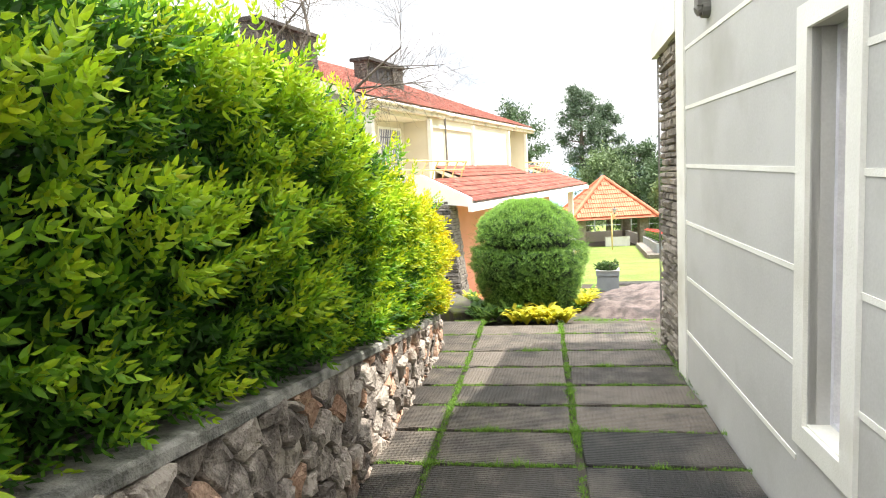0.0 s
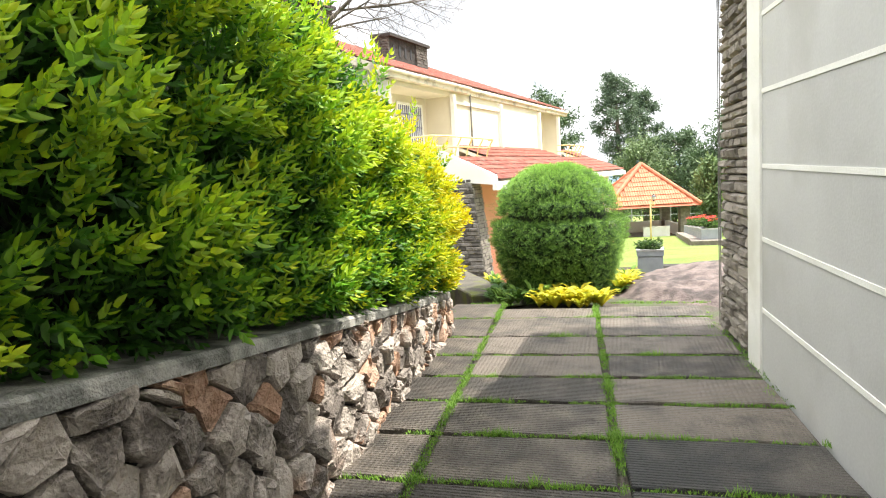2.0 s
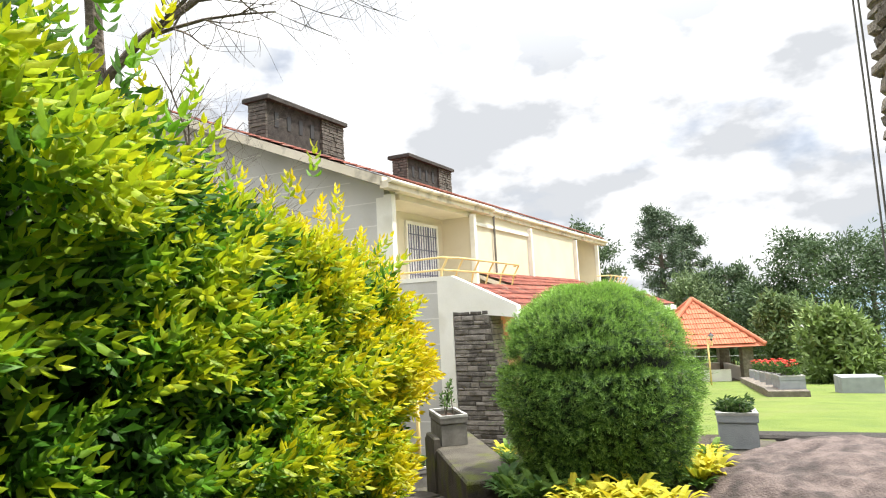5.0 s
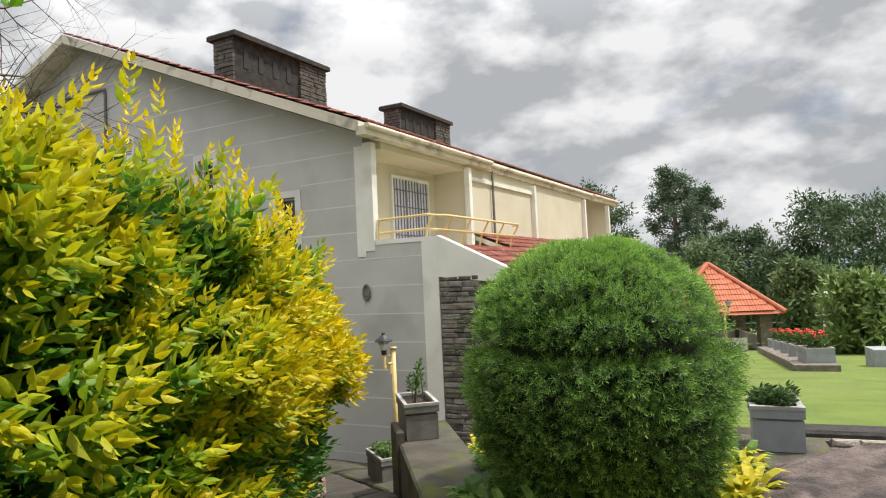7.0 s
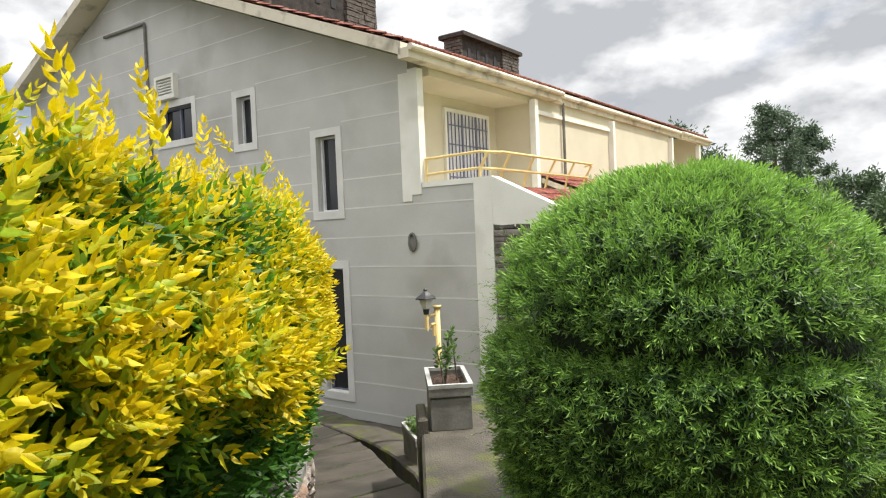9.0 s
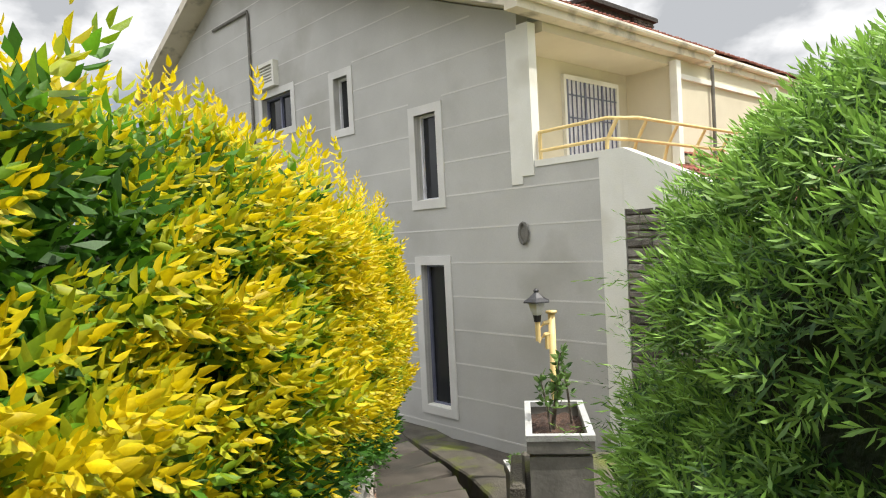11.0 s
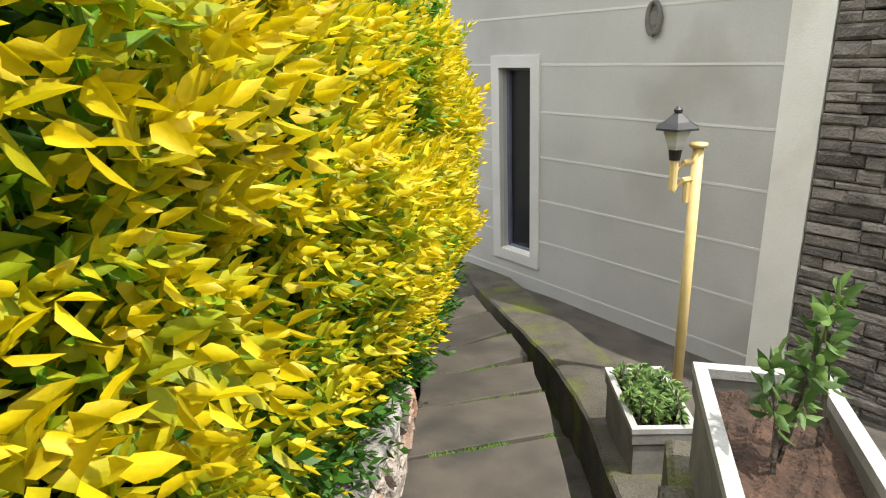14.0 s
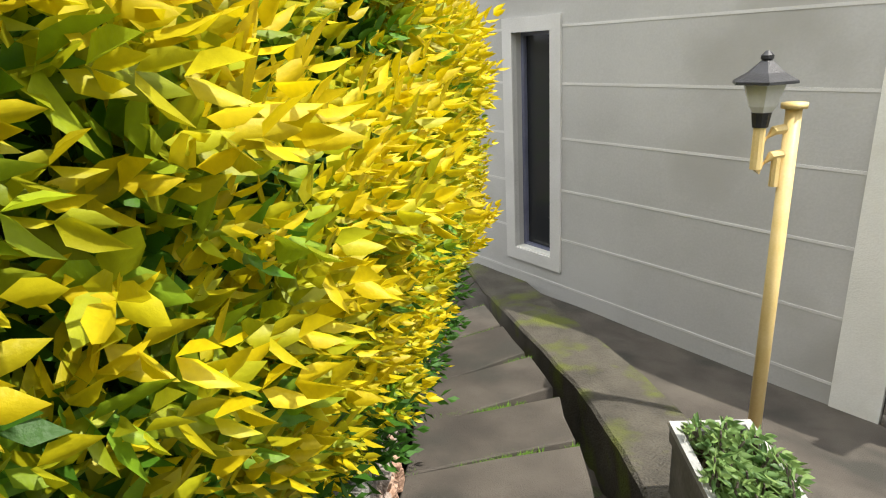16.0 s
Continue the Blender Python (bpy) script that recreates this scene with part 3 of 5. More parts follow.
# balcony doors with white curtains and dark bars
for v0, v1 in ((1.95, 3.7), (14.6, 16.4)):
    win = put("window", frame_ring(0, v1 - v0, 2.12, 3.75, 0.07, -0.04, 0.02).mesh("frame", M_WHITE), parent=house_b, at=pose(-1.73, v0, 0, 0, 0, 90))
    put("curtain", Shape().box(0.07, 0.0, 2.15, v1 - v0 - .07, 0.012, 3.7).mesh("curtain", M_CURTAIN), parent=win)
    sh = Shape()
    for k in range(12):
        x = 0.12 + k * (v1 - v0 - .24) / 11
        wd = 0.05 if k % 4 == 0 else 0.016
        sh.box(x - wd / 2, -0.03, 2.16, x + wd / 2, -0.012, 3.69)
    for z in (2.5, 3.1, 3.45):
        sh.box(0.08, -0.034, z - .012, v1 - v0 - .08, -0.03, z + .012)
    put("bar", sh.mesh("bar", M_BLUEFRAME), parent=win)
# balcony floor
for v0, v1 in ((0.25, 4.1), (14.0, 17.3)):
    put("balcony_floor", Shape().box(-1.75, v0, 1.9, 0.0, v1, 2.08).mesh("balcony_floor", M_BEIGE), parent=house_b)


def rail(v0, v1, side):
    sh = Shape()
    n = 5
    for z, o in ((2.64, 0.16), (2.40, 0.06)):
        pts = [(-1.0, v0, z), (-0.02, v0, z + .02), (0.06 + o * .4, v0 + 0.1, z)] if side else [(-0.2, v0, z)]
        pts += [(0.06 + o, v0 + .3, z), (0.06 + o, v1 - .1, z), (0.06, v1, z - .02)]
        sh.tube(pts, 0.022, 8)
    if side:
        sh.tube([(-0.98, v0, 2.1), (-0.98, v0, 2.64)], 0.025, 8).tube([(-0.05, v0, 2.1), (-0.03, v0, 2.4), (0.08, v0 + .05, 2.64)], 0.025, 8)
    for k in range(n):
        v = v0 + 0.55 + k * (v1 - v0 - .6) / (n - 1)
        sh.tube([(-0.02, v, 2.08), (0.06, v, 2.38), (0.2, v, 2.62)], 0.02, 8)
    return sh.mesh("railing", M_YELLOW)


put("railing", rail(0.1, 4.2, True), parent=house_b, label="cream yellow tubular balcony railing")
put("railing", rail(14.0, 17.4, False), parent=house_b)

# main roof: deck, verge board, eaves gutter
sh = Shape()
RV0, RV1 = -0.62, 18.8
for s0, s1 in ((-13.6, -8.85), (-8.85, -0.9)):
    za, zb = rake_b(s0) + 0.02, rake_b(s1) + 0.02
    p = [(s0, RV0, za), (s1, RV0, zb), (s1, RV0, zb + 0.2), (s0, RV0, za + 0.2)]
    q = [(x, RV1, z) for x, _, z in p]
    sh.face(p), sh.face(q[::-1])
    for k in range(4):
        j = (k + 1) % 4
        sh.face([p[j], p[k], q[k], q[j]])
put("roof", sh.mesh("roof", M_BEIGE), parent=house_b, label="roof deck with weathered beige verge")
sh = Shape()
for a, b, o in ((RV0, 5.2, 0.12), (5.2, 15.0, 0.0), (15.0, RV1, 0.08)):
    sh.box(-0.95, a, 4.07, -0.88 + o, b, 4.22)
    sh.tube([(-0.85 + o, a, 4.22), (-0.85 + o, b, 4.22)], 0.05, 10)
put("gutter", sh.mesh("gutter", M_BEIGE), parent=house_b)
tl = []
sl = math.hypot(1, 0.41)
tiles_on(tl, (-8.85, RV0, rake_b(-8.85) + 0.235), (0, 1, 0), (1, 0, -0.41), RV1 - RV0, 8.0 * sl)
sh = Shape()
for m, tw in tl:
    tile_shape(sh, m, tw)
put("roof_tiles", sh.mesh("roof_tiles", M_TILE), parent=house_b, kind="stuff", label="weathered red clay tiles")
# chimney stacks: dark vented front between stone piers, flat cap
for v0, drop in ((0.05, 0.08), (7.3, 0.26)):
    ch = put("chimney", Shape().box(-4.78, v0 + .05, 5.3, -4.27, v0 + 3.3, 6.78).mesh("chimney", M_SOOT), parent=house_b, label="broad stone chimney with dark vents", at=pose(0, 0, -drop))
    put("cap", Shape().box(-4.9, v0 - .08, 6.78, -4.12, v0 + 3.46, 6.9, lip=0.03).mesh("cap", M_SOOT), parent=ch)
    rr = random.Random(3)
    sh = Shape()
    for u0, z0, u1, z1 in ledge_stones((5.2, 6.78), lambda z: (v0 + 2.3, v0 + 3.38), 0, 0.05, rr):
        sh.box(-4.27, u0 + .008, z0 + .008, -4.2 + rr.uniform(-.015, .015), u1 - .008, z1 - .008)
    for u0, z0, u1, z1 in ledge_stones((5.2, 6.78), lambda z: (-4.78, -4.25), 0, 0.05, rr):
        sh.box(u0 + .008, v0 + rr.uniform(-.02, .0), z0 + .008, u1 - .008, v0 + .06, z1 - .008)
    put("stonework", sh.mesh("stonework", M_SOOT_LIGHT), parent=ch, kind="stuff")
    for k in range(4):
        put("vent", Shape().box(-4.28, v0 + .35 + k * .5, 6.2, -4.255, v0 + .5 + k * .5, 6.55).mesh("vent", M_DARK), parent=ch)

# porch: roof deck, peach wall, terracotta floor, dark door
sh = Shape()
p = [(0.0, 0.2, 2.0), (1.55, 0.2, 1.36), (1.55, 0.2, 1.48), (0.0, 0.2, 2.12)]
q = [(x, 19.5, z) for x, _, z in p]
sh.face(p), sh.face(q[::-1])
for k in range(4):
    j = (k + 1) % 4
    sh.face([p[j], p[k], q[k], q[j]])
sh.box(1.5, -0.2, 1.3, 1.6, 19.6, 1.46)
put("porch_roof", sh.mesh("porch_roof", M_WHITE), parent=house_b)
sh, up = Shape(), Shape()
for v0, v1 in ((4.3, 13.9), (17.4, 19.4)):             # the roof runs up to the front wall between the balconies
    p = [(-0.95, v0, 2.42), (0.0, v0, 2.0), (0.0, v0, 2.12), (-0.95, v0, 2.52)]
    q = [(x, v1, z) for x, _, z in p]
    sh.face(p), sh.face(q[::-1])
    for k in range(4):
        j = (k + 1) % 4
        sh.face([p[j], p[k], q[k], q[j]])
    tl = []
    tiles_on(tl, (-0.93, v0, 2.535), (0, 1, 0), (1.5, 0, -0.62), v1 - v0, 0.98, 0.28, 0.32)
    for m, tw in tl:
        tile_shape(up, m, tw, 0.32)
put("porch_roof", sh.mesh("porch_roof", M_BEIGE), parent=house_b)
put("roof_tiles", up.mesh("roof_tiles", M_TILE), parent=house_b, kind="stuff", label="weathered red clay porch tiles")
put("porch_wall", Shape().box(-0.3, 0.25, -2, 0.0, 18, 2.0).mesh("porch_wall", M_PEACH), parent=house_b, label="peach painted porch wall")
put("porch_floor", Shape().box(0.0, 0.7, -2, 1.4, 18, -1.55).mesh("porch_floor", M_TERRA), parent=house_b, label="terracotta porch floor")
dr = put("door", Shape().box(0.0, 1.3, -1.5, 0.03, 2.2, 0.6).mesh("door", M_DARK), parent=house_b, label="dark brown door")
put("frame", frame_ring(1.22, 2.28, -1.5, 0.68, 0.08, 0.0, 0.05).mesh("frame", M_BARK), parent=dr, at=Matrix(((0, 1, 0, 0), (1, 0, 0, 0), (0, 0, 1, 0), (0, 0, 0, 1))))
for v in (8.0, 16.0):
    put("post", Shape().box(1.2, v, -2, 1.4, v + .2, 1.4).mesh("post", M_WHITE), parent=house_b)
sh = Shape()
p = [(0.2, 0.02, -2.0), (1.28, 0.02, -2.0), (0.92, 0.02, 1.58), (0.2, 0.02, 1.58)]
q = [(x, 0.62, z) for x, _, z in p]
sh.face(p), sh.face(q[::-1])
for k in range(4):
    j = (k + 1) % 4
    sh.face([p[j], p[k], q[k], q[j]])
put("buttress", sh.mesh("buttress", M_MORTAR), parent=house_b, label="battered dark stone buttress")
# sun-facing side in the lighter stone: its lit look is put into the colour
sh = Shape()
rr = random.Random(8)
for u0, z0, u1, z1 in ledge_stones((-1.95, 1.56), lambda z: (0.0, 0.62), 0, 0.05, rr):
    e = 1.27 - 0.1 * (z0 + 1.95)
    sh.box(e - .1, u0 + .03, z0 + .006, e + rr.uniform(.0, .03), u1 + .02, z1 - .006)
put("side_stones", sh.mesh("side_stones", M_LEDGE_LIGHT), parent=house_b, kind="stuff", label="split stones on the buttress side")
tl, far = [], Shape()
tiles_on(tl, (0.05, 0.22, 2.13), (0, 1, 0), (1.5, 0, -0.62), 19.2, 1.62, 0.28, 0.32)
base_tile = {}
n_part = 0
for m, tw in sorted(tl, key=lambda q: q[0].translation.y):
    if n_part < 290:
        if not base_tile:
            one = Shape()
            tile_shape(one, Matrix.Identity(4), tw, 0.32)
            base_tile[0] = one.mesh("roof_tile", M_TILE)
        put("roof_tile", base_tile[0], at=m, parent=house_b)
        n_part += 1
    else:
        tile_shape(far, m, tw, 0.32)
put("roof_tiles", far.mesh("roof_tiles", M_TILE), parent=house_b, kind="stuff", label="weathered red clay porch tiles")
# fittings on the gable
sh = Shape()
ring = [(-1.22 + 0.062 * math.cos(k * math.pi / 8), -0.04, 1.36 + 0.135 * math.sin(k * math.pi / 8)) for k in range(17)]
sh.tube(ring, 0.022, 8, caps=False)
sh.face([(x, -0.03, z) for x, _, z in ring[:-1]])
sh.tube([(-1.22, 0.0, 1.36), (-1.22, -0.04, 1.36)], [0.075, 0.06], 14)
put("wall_light", sh.mesh("wall_light", M_BOX), parent=house_b, label="oval grey bulkhead light")
sh = Shape().tube([(-9.7, -0.04, 6.3), (-8.1, -0.04, 6.27), (-8.09, -0.04, 6.2), (-8.09, -0.04, 3.0)], 0.035, 8)
put("pipe", sh.mesh("pipe", M_BOX), parent=house_b, label="grey waste pipe")
sh = frame_ring(-7.72, -7.05, 4.52, 5.02, 0.07, -0.14, 0.0)
for k in range(6):
    sh.box(-7.66, -0.10, 4.6 + k * .06, -7.1, -0.06, 4.625 + k * .06)
put("vent_hood", sh.mesh("vent_hood", M_WHITE), parent=house_b, label="white louvred vent")


# the long front runs out at a slight angle to the gable
ASKEW = Matrix(((1, 0.085, 0, 0), (0, 0.80, 0, 0), (0, 0, 1, 0), (0, 0, 0, 1)))
for ob in list(house_b.children):
    ob.matrix_parent_inverse = ASKEW


# ---- foliage ----
def leaf_poly(base, way, side, up, length, width, fold=0.25, droop=0.15):
    """Six points of a pointed leaf, folded along its rib and drooping at the tip."""
    b, w, s, u = (np.array(a, float) for a in (base, way, side, up))
    h = width / 2
    return [b, b + w * length * .28 + s * h * .85 + u * h * fold, b + w * length * .62 + s * h * .72 + u * (h * fold - droop * length * .3),
            b + w * length - u * droop * length, b + w * length * .62 - s * h * .72 + u * (h * fold - droop * length * .3), b + w * length * .28 - s * h * .85 + u * h * fold]


def sprig(seed, leaves, stem, length, width, open_deg=50, taper=0.75):
    """A twig along +z with leaves in turn round it. Returns points (leaves*6, 3) and each leaf's place along it."""
    r = random.Random(seed)
    pts, along = [], []
    for k in range(leaves):
        f = (k + 0.6) / leaves
        a = k * 2.4 + r.uniform(-.4, .4)
        o = radians(open_deg * (1.25 - 0.85 * f) + r.uniform(-12, 12))
        out = np.array((math.cos(a), math.sin(a), 0))
        way = out * math.sin(o) + np.array((0, 0, 1)) * math.cos(o)
        side = np.cross(way, out + np.array((0, 0, .3)))
        side /= np.linalg.norm(side) + 1e-9
        up = np.cross(side, way)
        s = (1 - (1 - taper) * f) * r.uniform(.8, 1.15)
        pts += leaf_poly((0, 0, stem * f), way, side, up, length * s, width * s)
        along.append(f)
    return np.array(pts), np.array(along)


def foliage(name, mats, pos, way, size, template, tint_fn, nrng, simple=False):
    """One mesh of many sprigs. pos, way: (N, 3); size: (N,); tint_fn(pos, along) gives a colour for each leaf."""
    T, along = template
    if simple:                                   # four corners a leaf
        T = T.reshape(-1, 6, 3)[:, (0, 2, 3, 4)].reshape(-1, 3)
    pp = 4 if simple else 6
    n, k = len(pos), len(T)
    z = way / np.linalg.norm(way, axis=1, keepdims=True)
    ref = nrng.normal(size=(n, 3))
    x = np.cross(ref, z)
    x /= np.linalg.norm(x, axis=1, keepdims=True)
    y = np.cross(z, x)
    R = np.stack((x, y, z), axis=2)
    V = np.einsum("nij,kj->nki", R, T) * size[:, None, None] + pos[:, None, :]
    V = V.reshape(-1, 3)
    L = n * (k // pp)
    base = (np.arange(L) * pp)[:, None]
    qn = 1 if simple else 2
    F = (base + np.array((0, 1, 2, 3))).reshape(-1) if simple else np.concatenate((base + np.array((0, 1, 2, 3)), base + np.array((0, 3, 4, 5))), axis=1).reshape(-1)
    me = bpy.data.meshes.new(name)
    me.vertices.add(len(V))
    me.vertices.foreach_set("co", V.astype(np.float32).ravel())
    me.loops.add(len(F))
    me.loops.foreach_set("vertex_index", F.astype(np.int32))
    me.polygons.add(L * qn)
    me.polygons.foreach_set("loop_start", (np.arange(L * qn) * 4).astype(np.int32))
    me.update(calc_edges=True)
    c = tint_fn(np.repeat(pos, k // pp, axis=0), np.tile(along, n))
    col = np.concatenate((np.repeat(c, 4 * qn, axis=0), np.ones((L * 4 * qn, 1))), axis=1)
    at = me.color_attributes.new("tint", "FLOAT_COLOR", "CORNER")
    at.data.foreach_set("color", col.astype(np.float32).ravel())
    for m in mats:
        me.materials.append(m)
    me.polygons.foreach_set("use_smooth", [True] * len(me.polygons))
    return me


NR = np.random.default_rng(11)

# ---- hedge on its stone wall ----
FACE = [(-1.36, 0.2), (-1.44, 1.5), (-1.50, 4.0), (-1.54, 5.6), (-1.78, 7.4), (-2.12, 8.4), (-2.82, 9.65), (-3.5, 10.45), (-4.08, 11.18), (-5.3, 12.6), (-6.7, 14.0)]
WALL = [(-1.22, -2.5), (-1.49, 1.5), (-1.66, 4.0), (-1.78, 5.8), (-1.90, 7.5), (-2.4, 8.4), (-3.1, 9.7), (-3.75, 10.5), (-4.5, 11.35), (-6.0, 12.62), (-7.4, 13.5)]


def coping_z(y):
    return lerp_table([(-2.5, 1.9), (7.5, 0.41), (8.4, 0.28), (9.6, 0.1), (11.3, -0.3), (12.7, -0.75), (14, -1.1)], y)


HTOP = [(-2.5, 3.1), (3, 2.92), (4.5, 2.58), (5.3, 2.30), (5.9, 2.02), (6.5, 1.92), (7.4, 1.84), (8.4, 1.70), (9.6, 1.64), (10.4, 1.58), (11.0, 1.55), (12.4, 1.47), (14.0, 1.3)]


def along_line(line, n):
    """n points evenly along a plan line, with the leftward normals."""
    P = np.array(line)
    seg = np.linalg.norm(np.diff(P, axis=0), axis=1)
    s = np.concatenate(([0], np.cumsum(seg)))
    t = np.asarray(n) * s[-1]
    x, y = np.interp(t, s, P[:, 0]), np.interp(t, s, P[:, 1])
    e = 0.15
    dx, dy = np.interp(np.minimum(t + e, s[-1]), s, P[:, 0]) - np.interp(np.maximum(t - e, 0), s, P[:, 0]), np.interp(np.minimum(t + e, s[-1]), s, P[:, 1]) - np.interp(np.maximum(t - e, 0), s, P[:, 1])
    q = np.hypot(dx, dy)
    return x, y, -dy / q, dx / q


def shoot(seed, pairs, stem, length, width):
    """A leafy shoot along +z: leaves in opposite pairs, each pair turned, the last ones smaller and closing on the tip."""
    r = random.Random(seed)
    pts, along = [], []
    for k in range(pairs):
        f = (k + 0.5) / pairs
        a = k * 1.35 + r.uniform(-.3, .3)
        for h in (0, 1):
            w = a + math.pi * h + r.uniform(-.25, .25)
            o = radians(72 - 42 * f + r.uniform(-12, 12))
            out = np.array((math.cos(w), math.sin(w), 0))
            way = out * math.sin(o) + np.array((0, 0, 1)) * math.cos(o)
            side = np.cross(way, out + np.array((0, 0, .3)))
            side /= np.linalg.norm(side) + 1e-9
            q = (1.08 - 0.42 * f * f) * r.uniform(.78, 1.15)
            pts += leaf_poly((0, 0, stem * f), way, side, np.cross(side, way), length * q, width * q, 0.3, 0.2)
            along.append(f)
    return np.array(pts), np.array(along)


SPRIG = shoot(4, 6, 0.165, 0.060, 0.029)
hedge = empty("hedge", pose(-2.5, 5, 0.5), "dense golden-green clipped hedge growing above a stone wall", "hedge")
inv = hedge.matrix_basis.inverted()


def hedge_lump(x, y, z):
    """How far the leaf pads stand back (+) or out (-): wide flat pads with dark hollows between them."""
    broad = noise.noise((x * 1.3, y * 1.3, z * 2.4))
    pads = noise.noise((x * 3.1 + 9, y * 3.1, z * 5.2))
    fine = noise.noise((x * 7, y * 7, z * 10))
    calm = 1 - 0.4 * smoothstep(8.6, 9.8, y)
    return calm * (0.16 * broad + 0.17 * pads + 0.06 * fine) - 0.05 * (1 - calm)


NS = 13000
f = NR.random(NS) ** 0.8
hx, hy, nx, ny = along_line(FACE, f)
lo = np.array([coping_z(y) for y in hy]) + 0.03
hi = np.array([lerp_table(HTOP, y) for y in hy])
on_top = NR.random(NS) < 0.26
lump = np.array([0.12 * noise.noise((x * 1.6, y * 1.6, 0.3)) for x, y in zip(hx, hy)])
zz = lo + (hi - lo) * NR.random(NS) ** 0.9
depth = np.where(on_top, NR.random(NS) * 1.3, 0.0)
lump2 = np.array([hedge_lump(x, y, z) for x, y, z in zip(hx, hy, zz)])
keep = on_top | (NR.random(NS) < np.clip(1.0 - 5.0 * (lump2 - 0.02), 0.12, 1.0))     # few shoots in the hollows
hx, hy, nx, ny, lo, hi, on_top, lump, zz, depth, lump2 = (q[keep] for q in (hx, hy, nx, ny, lo, hi, on_top, lump, zz, depth, lump2))
NS = len(hx)
round_top = np.clip((zz - hi + 0.45) / 0.45, 0, 1) ** 2 * 0.35
late = np.clip((hy - 7.2) / 1.5, 0, 1)
under = np.clip(1 - (zz - lo) / (0.25 + 0.35 * late), 0, 1) * (0.10 + 0.26 * late)
inset = depth + np.clip(1.3 * lump2, -0.19, 0.22) + round_top + under + NR.random(NS) ** 2 * 0.10 + 0.15
zz = np.where(on_top, hi - 0.10 + lump + NR.normal(size=NS) * 0.05, zz)
pos = np.stack((hx + nx * inset, hy + ny * inset, zz), axis=1)
tilt = np.array([noise.noise((x * 3.1, y * 3.1, z * 4)) for x, y, z in pos])
outw = np.stack((-nx, -ny, 0.5 + 0.5 * tilt), axis=1)
outw[:, :2] += np.stack((-ny, nx), axis=1) * np.array([0.8 * noise.noise((x * 2.3, y * 2.3, z * 3 + 20)) for x, y, z in pos])[:, None]
outw[on_top] = np.stack((-nx, -ny, np.full(NS, 1.6)), axis=1)[on_top]
way = outw + NR.normal(size=(NS, 3)) * 0.38
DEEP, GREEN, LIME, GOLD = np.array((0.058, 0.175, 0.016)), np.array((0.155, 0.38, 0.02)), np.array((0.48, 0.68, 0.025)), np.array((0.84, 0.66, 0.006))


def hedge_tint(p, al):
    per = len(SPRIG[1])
    # gold further along and higher up: new growth plus sunlit tone in the colour
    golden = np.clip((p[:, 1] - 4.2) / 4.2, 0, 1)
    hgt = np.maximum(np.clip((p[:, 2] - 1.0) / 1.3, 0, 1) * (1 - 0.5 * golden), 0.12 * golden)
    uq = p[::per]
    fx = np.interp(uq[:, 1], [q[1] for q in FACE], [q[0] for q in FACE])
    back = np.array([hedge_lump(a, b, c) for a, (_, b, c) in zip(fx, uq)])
    # pads standing back go darker: hollow shade put into the leaf colour
    hollow_shade = np.repeat(np.clip(-3.2 * back, -0.6, 0.3), per)
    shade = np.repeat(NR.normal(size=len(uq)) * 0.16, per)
    r = np.clip(al * 0.85 + hgt * 0.45 + golden * 0.34 - 0.22 + hollow_shade + shade + NR.normal(size=len(p)) * 0.05, 0, 1)[:, None]
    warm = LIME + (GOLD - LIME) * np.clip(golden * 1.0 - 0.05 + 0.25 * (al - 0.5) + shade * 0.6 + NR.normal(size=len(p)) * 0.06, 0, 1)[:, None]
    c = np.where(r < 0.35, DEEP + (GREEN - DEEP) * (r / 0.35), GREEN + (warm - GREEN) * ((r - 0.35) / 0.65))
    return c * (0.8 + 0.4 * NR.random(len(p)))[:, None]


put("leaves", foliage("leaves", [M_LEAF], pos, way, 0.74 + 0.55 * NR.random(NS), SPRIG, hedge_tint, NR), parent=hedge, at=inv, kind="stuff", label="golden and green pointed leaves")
# older leaves deeper in, their green darkened for the shade inside
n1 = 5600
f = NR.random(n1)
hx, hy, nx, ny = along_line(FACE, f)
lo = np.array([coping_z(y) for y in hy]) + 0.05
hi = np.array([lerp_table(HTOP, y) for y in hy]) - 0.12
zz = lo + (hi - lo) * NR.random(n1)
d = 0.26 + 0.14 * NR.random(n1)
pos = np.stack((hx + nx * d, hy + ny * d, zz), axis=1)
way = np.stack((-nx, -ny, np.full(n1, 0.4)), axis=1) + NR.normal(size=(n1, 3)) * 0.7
put("inner_leaves", foliage("inner_leaves", [M_LEAF], pos, way, 1.0 + 0.5 * NR.random(n1), SPRIG, lambda p, al: DEEP * (0.6 + 0.8 * NR.random(len(p)))[:, None], NR, True), parent=hedge, at=inv, kind="stuff", label="older green leaves, darkened for the shade inside")
# tall loose shoots standing above the clipped top
n2 = 420
f = NR.random(n2)
hx, hy, nx, ny = along_line(FACE, f)
d = NR.random(n2) * 1.0 + 0.12
hh = NR.random(n2) ** 2 * 0.32
pos = np.stack((hx + nx * d, hy + ny * d, np.array([lerp_table(HTOP, y) for y in hy]) + hh), axis=1)
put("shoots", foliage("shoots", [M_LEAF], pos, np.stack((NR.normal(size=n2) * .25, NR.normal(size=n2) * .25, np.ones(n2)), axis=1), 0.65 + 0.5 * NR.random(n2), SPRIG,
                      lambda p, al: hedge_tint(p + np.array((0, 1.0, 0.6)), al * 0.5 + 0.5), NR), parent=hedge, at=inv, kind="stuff")
